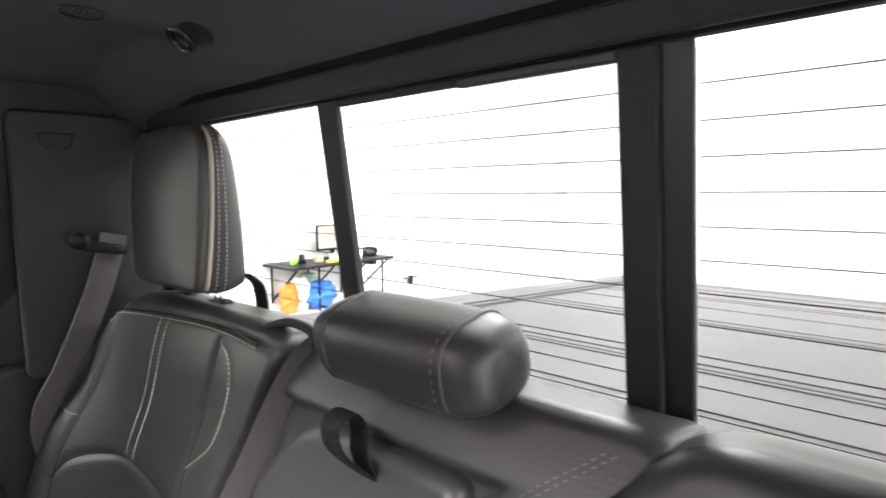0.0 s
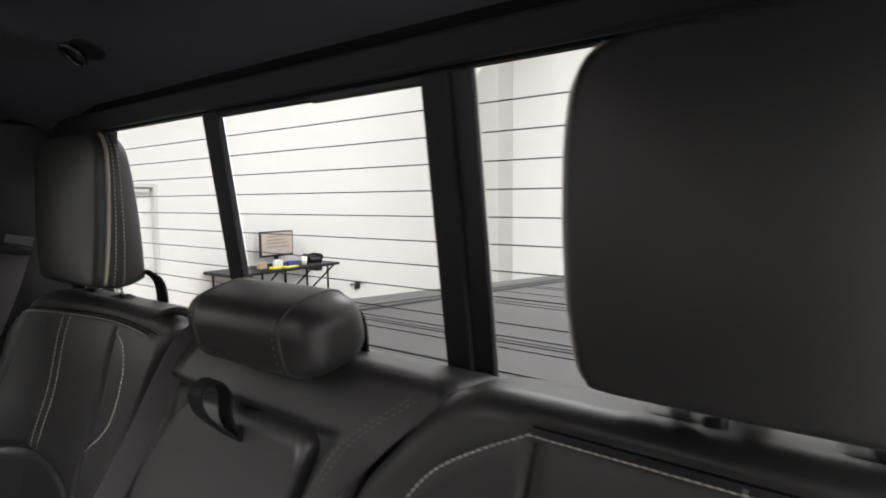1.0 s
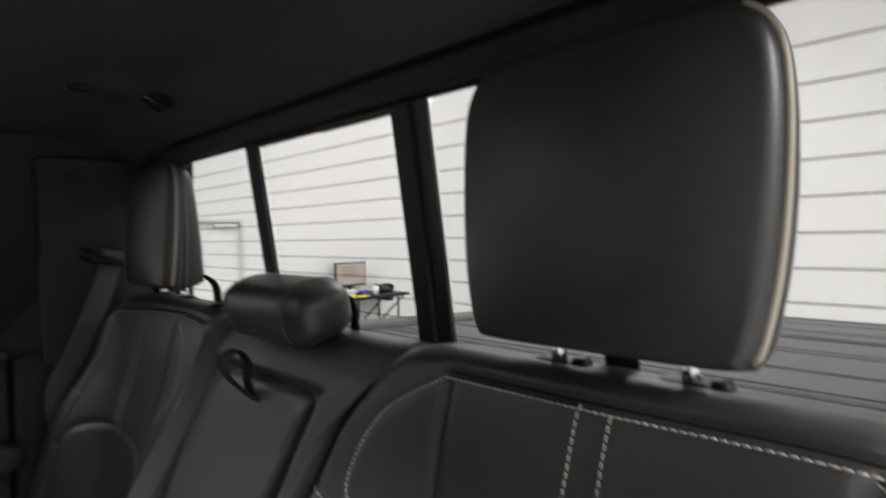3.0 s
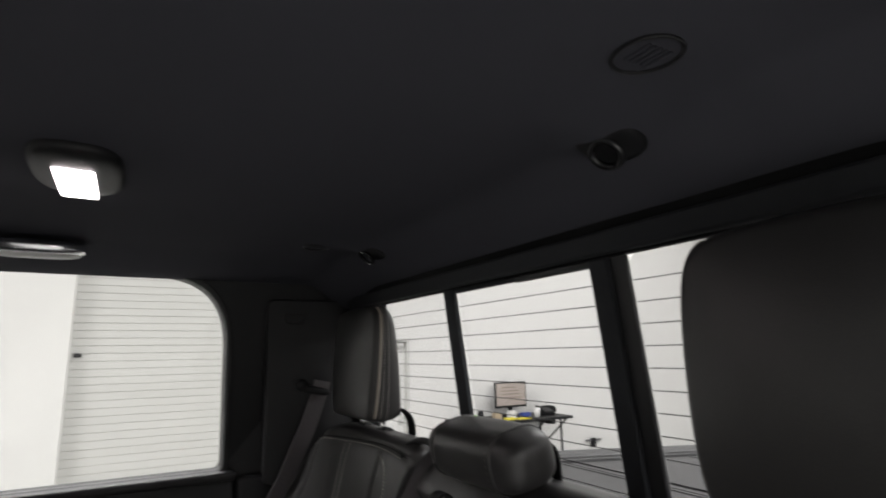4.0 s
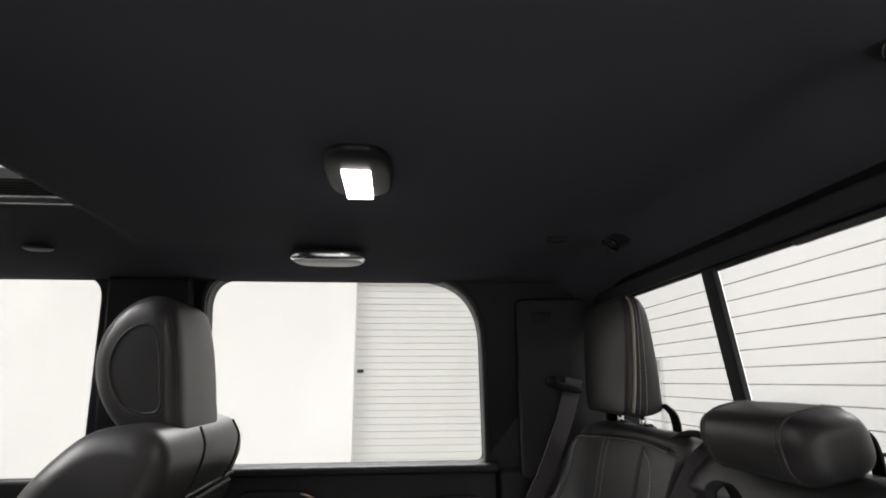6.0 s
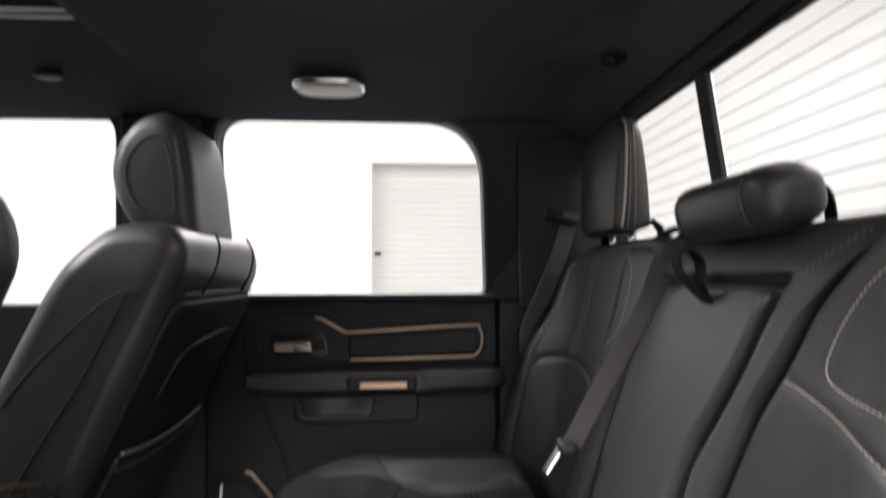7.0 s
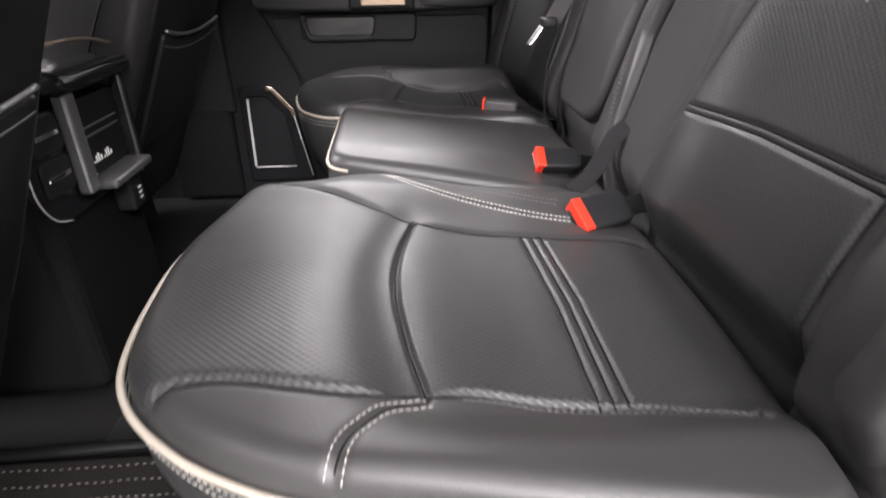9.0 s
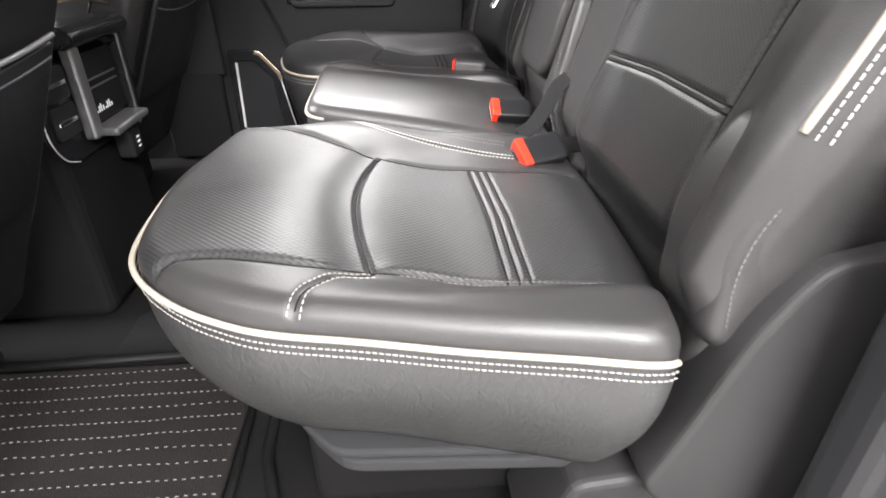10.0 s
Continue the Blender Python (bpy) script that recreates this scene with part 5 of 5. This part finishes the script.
part("mat_border", sweep("mat_border", [(-0.330, -0.30, 0.724), (-0.318, -0.86, 0.724)], RUBBER, 0.007, 0.005), None, cmat)
part("mat_border", sweep("mat_border", smooth_path([(-0.285, -0.30, 0.722), (-0.285, -0.50, 0.722), (-0.27, -0.56, 0.722), (-0.24, -0.66, 0.722)], 30), RUBBER, 0.009, 0.007), None, cmat)

# ---- below the near seat ----
base = thing("hinge_cover", "charcoal plastic hinge cover and felt skirt under the near seat", "hinge cover", (0.2, -0.7, 0.75))
felt = rounded([(-0.20, -0.62), (-0.15, -0.672), (0.15, -0.69), (0.15, -0.30), (-0.20, -0.30)], 0.02, 3)
part("felt_skirt", plate([felt], lambda u, v, d: (u, v, 0.893 + d), 0.012, 0.004), FELT, base, "folded grey felt skirt")
part("felt_skirt", plate([felt], lambda u, v, d: (u + 0.010, v + 0.002, 0.866 + d), 0.020, 0.004), FELT, base, "folded grey felt skirt")
part("under_box", box(-0.20, 0.30, -0.60, -0.10, 0.712, 0.89, 0.02, 3), CARPET, base)
cover = rounded([(0.176, 0.905), (0.200, 0.968), (0.242, 1.095), (0.265, 1.138), (0.290, 1.172), (0.340, 1.178), (0.480, 1.17), (0.53, 1.05), (0.52, 0.84), (0.36, 0.836), (0.25, 0.862), (0.190, 0.882)], [0.02, 0.05, 0.06, 0.05, 0.05, 0.06, 0.04, 0.04, 0.04, 0.04, 0.03, 0.012], 6)
part("side_cover", plate([cover], lambda u, v, d: (u, -0.66 - d, v), 0.086, 0.007, 3), PLASTIC_SIDE, base, "charcoal plastic hinge cover")
part("floor_bracket", plate([rounded([(0.06, 0.75), (0.115, 0.878), (0.20, 0.888), (0.24, 0.845), (0.36, 0.82), (0.36, 0.75)], 0.015, 4)], lambda u, v, d: (u, -0.60 - d, v), 0.12, 0.010, 3), PLASTIC_SIDE, base)
flank = [(0.208, 1.070), (0.202, 1.131), (0.204, 1.172), (0.215, 1.208), (0.236, 1.246), (0.257, 1.265), (0.300, 1.262), (0.370, 1.245), (0.410, 1.18), (0.34, 1.10), (0.26, 1.05)]
part("back_flank", pillow("back_flank", [(x + 0.010, z) for x, z in flank], -0.720, -0.60, 0.022, LEATHER, 80, 8), None, base, "leather side of the seat back")
seam = smooth_path([(0.229, -0.7205, 1.095), (0.225, -0.7205, 1.140), (0.229, -0.7205, 1.175), (0.240, -0.7205, 1.205), (0.258, -0.720, 1.232), (0.274, -0.718, 1.243)], 40)
part("stitching", stitches("stitching", seam, THREAD_DARK, (0, -1, 0), 0.006, 0.0045, 0.0007), None, base, "grey thread stitching")

# ---- buckles and belts ----
def buckle(label, tip, yaw, pitch, length=0.072, wide=0.021, rx=0, body=PLASTIC, tip_depth=0.012):
    x, y, z = tip
    ob = thing("seat_buckle", label, "seat buckle", tip, "seat buckles")
    m = pose(x, y, z, rx, pitch, yaw)
    part("buckle_body", turned(blob(length / 2, 0, 0, length / 2, wide, 0.0135, 6, None, 14), m), body, ob, "", True)
    t = turned(box(-0.004, tip_depth, -wide * 0.94, wide * 0.94, -0.0110, 0.0142, 0.002), m)
    part("release_button", t, RED, ob, "red release button")
    part("latch_slot", turned(box(-0.0052, -0.001, -wide * 0.70, wide * 0.70, -0.0095, -0.0020, 0.0008), m), GLOSS, ob)
    part("strap", sweep("strap", [tuple(m @ Vector((length - 0.01, 0, 0))), tuple(m @ Vector((length + 0.04, 0, -0.004))), tuple(m @ Vector((length + 0.10, 0, -0.02)))], WEBBING_BLACK, 0.016, 0.0018, across=tuple(m.to_3x3() @ Vector((0, 1, 0)))), None, ob)
    return ob


buckle("black seat buckle with red button on the near cushion", (0.135, -0.249, 1.087), 18, -4, 0.082, 0.028, 35)
buckle("black seat buckle with red button on the middle cushion", (0.124, -0.034, 1.103), 2, 4, 0.078, 0.022, 35)
buckle("grey seat buckle with a red edge on the far cushion", (0.090, 0.385, 1.108), -14, 4, 0.08, 0.020, 0, BUCKLE_GREY, 0.001)

belt = thing("seat_belt", "dark grey shoulder belt hanging from the far pillar", "seat belt", (0.30, 0.72, 1.30), "seat belts")
part("webbing", sweep("webbing", smooth_path([(0.350, 0.714, 1.772), (0.344, 0.716, 1.747), (0.320, 0.727, 1.663), (0.276, 0.744, 1.548), (0.246, 0.768, 1.478), (0.244, 0.790, 1.41), (0.27, 0.798, 1.30)], 40), WEBBING, 0.024, 0.0015, across=(1, 0.1, 0.25)), None, belt)
part("anchor", blob(0.326, 0.704, 1.750, 0.042, 0.010, 0.010, 3, None, 12, pose(0, 0, 0, 0, 12, 0)), PLASTIC, belt, "black plastic belt guide", True)
part("anchor_cap", turned(rod((0, -0.018, 0), (0, 0.010, 0), 0.015, 16), Matrix.Translation((0.292, 0.712, 1.764))), PLASTIC, belt, "", True)
belt2 = thing("seat_belt", "brownish grey middle belt lying down the seat back", "seat belt", (0.3, 0.3, 1.10), "seat belts")
wl = np.array([back_tf(y, b, h) for y, b, h in ((0.150, 0.645, 0.004), (0.176, 0.595, 0.026), (0.205, 0.46, 0.052), (0.228, 0.36, 0.074), (0.252, 0.24, 0.098))])
part("webbing", sweep("webbing", smooth_path(wl, 50), WEBBING_DARK, 0.017, 0.0014, across=(1, -0.35, 0.1)), None, belt2)
wl = smooth_path([(0.235, 0.268, 1.32), (0.206, 0.262, 1.22), (0.205, 0.262, 1.14), (0.215, 0.27, 1.09)], 30)
part("webbing", sweep("webbing", wl, WEBBING_BLACK, 0.017, 0.0014, across=(0.2, 1, 0)), None, belt2, "black lower webbing")
gd = smooth_path([back_tf(y, b, h) for y, b, h in ((0.255, 0.606, 0.030), (0.250, 0.630, 0.026), (0.215, 0.645, 0.020), (0.165, 0.642, 0.022), (0.140, 0.628, 0.030))], 30)
part("belt_guide", sweep("belt_guide", gd, PLASTIC, 0.006), None, belt2, "black plastic belt guide")
part("tongue", blob(0.200, 0.254, 1.302, 0.016, 0.026, 0.011, 4, None, 10), PLASTIC_GREY, belt2, "", True)
part("tongue_blade", turned(box(-0.004, 0.0, -0.011, 0.011, -0.048, 0.0, 0.002), pose(0.190, 0.258, 1.295, 0, 38, 12)), CHROME, belt2, "chrome belt tongue")
belt3 = thing("seat_belt", "black belt tucked between the near and middle seats", "seat belt", (0.25, -0.16, 1.05), "seat belts")
part("webbing", sweep("webbing", smooth_path([(0.158, -0.138, 1.085), (0.185, -0.132, 1.105), (0.212, -0.120, 1.140), (0.226, -0.113, 1.165), (0.246, -0.112, 1.182)], 24), WEBBING_BLACK, 0.014, 0.0016, across=(-0.8, 0.6, 0.4)), None, belt3)
for s, cy in ((-1, -0.512), (1, 0.512)):
    tb = thing("tether_strap", "black tether strap behind the headrest", "strap", (0.43, cy, 1.64), "tether straps")
    yy = cy + 0.042 if s < 0 else cy - 0.115
    part("webbing", sweep("webbing", smooth_path([(0.425, yy, 1.72), (0.445, yy, 1.70), (0.448, yy - 0.004, 1.66), (0.435, yy - 0.006, 1.63)], 24), WEBBING_BLACK, 0.017, 0.002, across=(0, 1, 0)), None, tb)
tb = thing("tether_strap", "black tether strap behind the middle headrest", "strap", (0.43, 0.0, 1.64), "tether straps")
part("webbing", sweep("webbing", smooth_path([(0.402, -0.080, 1.700), (0.416, -0.084, 1.712), (0.428, -0.088, 1.698), (0.432, -0.090, 1.65)], 24), WEBBING_BLACK, 0.012, 0.002, across=(0.2, 1, 0)), None, tb)

# ---- roof fittings ----
lamp = thing("dome_lamp", "lit oval dome lamp with a bright lens on the headliner", "lamp", (-0.168, 0.068, 2.06))
part("housing", blob(-0.166, 0.044, 2.060, 0.048, 0.092, 0.014, 3, None, 18), PLASTIC_GREY, lamp, "", True)
part("lens", box(-0.188, -0.148, 0.004, 0.118, 2.043, 2.052, 0.003, 3), glow("lamp_lens", (1.0, 0.90, 0.90), 14.0), lamp, "glowing pinkish white lens")
grab = thing("reading_lamp", "pale oblong lamp over the far door", "lamp", (-0.278, 0.645, 2.05))
part("rim", blob(-0.264, 0.535, 2.044, 0.084, 0.068, 0.016, 3.4, None, 18, pose(0, 0, 0, 6, 0, 0)), CHROME, grab, "satin chrome rim", True)
part("lens", blob(-0.264, 0.532, 2.038, 0.076, 0.058, 0.014, 3.4, None, 16, pose(0, 0, 0, 6, 0, 0)), WHITE, grab, "milky lens", True)
for hy, lab in ((-0.335, "black coat hook on the headliner above the near seat"), (0.335, "black coat hook on the headliner above the far seat")):
    hx, hy = (0.318, -0.330) if hy < 0 else (0.325, 0.340)
    hk = thing("coat_hook", lab, "coat hook", (0.325, hy, 2.03), "coat hooks")
    part("hook_base", blob(hx, hy, 2.050, 0.036, 0.036, 0.011, 2.4, None, 16, pose(0, 0, 0, 0, 18, 0)), PLASTIC, hk, "", True)
    lp = [(hx - 0.006 + 0.012 * math.sin(a), hy + 0.017 * math.cos(a), 2.035 - 0.011 * math.sin(a)) for a in np.linspace(0, 2 * math.pi, 36, endpoint=False)]
    part("hook_loop", sweep("hook_loop", lp, GLOSS, 0.0042, 0.0042, closed=True), None, hk, "glossy black loop")
    sp = thing("roof_grille", "small oval grille in the black headliner", "grille", (0.23, hy - 0.12, 2.05), "roof grilles")
    gy0 = -0.452 if hy < 0 else 0.405
    ring = [(0.232 + 0.026 * math.cos(t), gy0 + 0.027 * math.sin(t), 2.0605) for t in np.linspace(0, 2 * math.pi, 40, endpoint=False)]
    part("rim", sweep("rim", ring, PLASTIC_GREY, 0.0018, closed=True), None, sp)
    for k in range(5):
        part("slat", box(0.220 + 0.006 * k, 0.2225 + 0.006 * k, gy0 - 0.013, gy0 + 0.013, 2.0590, 2.0615, 0.0008, 1), FABRIC, sp)
clip = thing("coat_clip", "small grey clip on the front headliner", "clip", (-0.88, 0.52, 2.06))
part("clip_body", blob(-0.885, 0.525, 2.055, 0.030, 0.022, 0.008, 2.5, None, 12), PLASTIC_GREY, clip, "", True)

# ---- workbench seen through the rear window ----
desk = thing("workbench", "dark wall desk on angled metal brackets", "desk", (4.4, 5.2, 0))
part("desktop", box(3.50, 5.10, 4.95, 5.58, 0.965, 1.0, 0.006), PLASTIC_GREY, desk)
for x in (3.62, 4.15, 4.68, 5.05):
    part("bracket", join(rod((x, 5.02, 0.96), (x, 5.55, 0.55), 0.012, 8), rod((x, 5.57, 0.96), (x, 5.57, 0.50), 0.014, 8), rod((x, 5.02, 0.955), (x, 5.57, 0.955), 0.012, 8)), PLASTIC, desk)
part("leg", join(rod((3.95, 5.06, 0.0), (3.95, 5.06, 0.96), 0.014, 8), rod((4.98, 5.06, 0.0), (4.98, 5.06, 0.96), 0.014, 8)), PLASTIC, desk)
part("end_panel", box(5.02, 5.10, 5.30, 5.58, 0.86, 1.08, 0.004), PLASTIC_GREY, desk)
mon = thing("monitor", "flat computer monitor with a dark bezel, switched on", "monitor", (4.45, 5.45, 1.0))
mm = pose(4.44, 5.42, 1.275, 0, 0, 0)
part("bezel", turned(box(-0.255, 0.255, -0.015, 0.02, -0.165, 0.165, 0.006), mm), PLASTIC, mon)
part("screen", turned(box(-0.238, 0.238, -0.018, -0.012, -0.138, 0.148, 0.001), mm), material("screen_page", (0.46, 0.40, 0.36), 0.35, grain=9, bump=0, vary=0.1, blotch=4), mon, "screen with a pale page")
for k in range(4):
    part("screen_bar", turned(box(-0.16, 0.08 + 0.03 * k, -0.020, -0.0185, 0.09 - 0.045 * k, 0.105 - 0.045 * k, 0), mm), material("screen_text", (0.30, 0.24, 0.20), 0.4, bump=0), mon)
part("stand", join(turned(box(-0.03, 0.03, 0.0, 0.03, -0.27, -0.1, 0.006), mm), turned(box(-0.11, 0.11, -0.08, 0.10, -0.275, -0.262, 0.004), mm)), PLASTIC, mon)
cup = thing("paper_cup", "white paper cup on the desk", "cup", (4.62, 5.10, 1.0))
part("cup_body", rod((4.62, 5.10, 1.0), (4.62, 5.10, 1.115), 0.032, 20, 0.042), WHITE, cup, "", True)
phone = thing("desk_phone", "black desk phone on the desk", "phone", (4.86, 5.25, 1.0))
part("phone_body", turned(box(-0.11, 0.11, -0.09, 0.09, 0, 0.06, 0.012, 3), pose(4.86, 5.25, 1.012, 14, 0, -10)), PLASTIC, phone)
part("handset", turned(blob(-0.07, 0, 0.075, 0.028, 0.10, 0.022, 3, None, 10), pose(4.86, 5.25, 1.012, 14, 0, -10)), PLASTIC, phone, "", True)
bag = thing("tool_bag", "black zipped bag on the desk", "bag", (5.02, 5.30, 1.0))
part("bag_body", blob(5.02, 5.34, 1.055, 0.07, 0.12, 0.055, 2.6, None, 14), WEBBING_BLACK, bag, "", True)
drill = thing("spray_bottle", "green and black bottle on the desk", "bottle", (3.78, 5.25, 1.0))
part("bottle_body", rod((3.84, 5.25, 1.0), (3.84, 5.25, 1.11), 0.045, 16, 0.035), PLASTIC, drill, "", True)
part("nozzle", turned(box(-0.10, 0.02, -0.02, 0.02, 0.03, 0.075, 0.01, 2), pose(3.76, 5.22, 1.0, 0, -25, 10)), material("lime_plastic", (0.25, 0.65, 0.05), 0.5), drill, "lime green grip")
YEL = material("yellow_card", (0.80, 0.70, 0.08), 0.6)
for k, (x, y, w, h, mt, lab, nm) in enumerate(((4.14, 5.05, 0.07, 0.03, YEL, "small yellow tool on the desk", "yellow_tool"), (4.34, 5.02, 0.10, 0.02, YEL, "yellow notepad on the desk", "notepad"), (4.30, 5.22, 0.05, 0.09, WHITE, "white mug on the desk", "mug"), (4.50, 5.20, 0.07, 0.06, material("blue_box_card", (0.05, 0.08, 0.30), 0.5), "blue box on the desk", "box"), (4.05, 5.20, 0.05, 0.08, material("tan_tin", (0.45, 0.36, 0.25), 0.5), "tan tin on the desk", "tin"))):
    solo(nm, box(x - w, x + w, y - 0.04, y + 0.04, 1.0, 1.0 + h, 0.008, 2), mt, lab, "desk item")
bin_ = thing("plastic_bin", "white plastic drawer box full of bags below the desk", "storage box", (3.85, 5.35, 0))
part("drawer", box(3.55, 4.25, 5.05, 5.55, 0.0, 0.42, 0.02, 2), WHITE, bin_)
part("drawer_front", box(3.58, 3.90, 5.035, 5.05, 0.10, 0.38, 0.01, 2), material("clear_drawer", (0.60, 0.55, 0.50), 0.4), bin_, "cloudy drawer front")
part("drawer_front", box(3.93, 4.22, 5.035, 5.05, 0.10, 0.38, 0.01, 2), material("orange_drawer", (0.75, 0.50, 0.35), 0.4), bin_, "cloudy drawer front with orange contents")


def lump(x, y, z):
    n = 0.10 * np.sin(7 * x + 3 * z) * np.cos(6 * y + 2 * x) + 0.07 * np.sin(11 * z + 5 * y)
    return x * (1 + n), y * (1 + n), z * (1 + n)


solo("blue_bag", blob(4.06, 5.22, 0.60, 0.20, 0.18, 0.17, 2.2, lump, 26), material("blue_sheet", (0.03, 0.16, 0.62), 0.45), "crumpled bright blue plastic bag on the box", "bag", smooth=True)
solo("orange_cloth", blob(3.66, 5.28, 0.58, 0.10, 0.12, 0.20, 2.2, lump, 22), material("orange_sheet", (0.85, 0.22, 0.03), 0.6), "crumpled orange cloth on the box", "cloth", smooth=True)
solo("white_bag", blob(3.83, 5.30, 0.62, 0.12, 0.13, 0.22, 2.2, lump, 22), material("white_sheet", (0.75, 0.74, 0.70), 0.5), "crumpled white carrier bag on the box", "bag", smooth=True)
solo("green_bag", blob(4.0, 5.40, 0.70, 0.16, 0.12, 0.16, 2.2, lump, 22), material("green_sheet", (0.45, 0.62, 0.52), 0.5), "pale green carrier bag on the box", "bag", smooth=True)
out = thing("wall_outlet", "small grey outlet with a pipe on the wall", "outlet", (6.05, 5.59, 0.48))
part("outlet_box", box(6.0, 6.09, 5.56, 5.60, 0.44, 0.56, 0.008), PLASTIC_GREY, out)
part("pipe", rod((5.9, 5.58, 0.53), (6.2, 5.58, 0.53), 0.016, 10), SATIN, out, "", True)
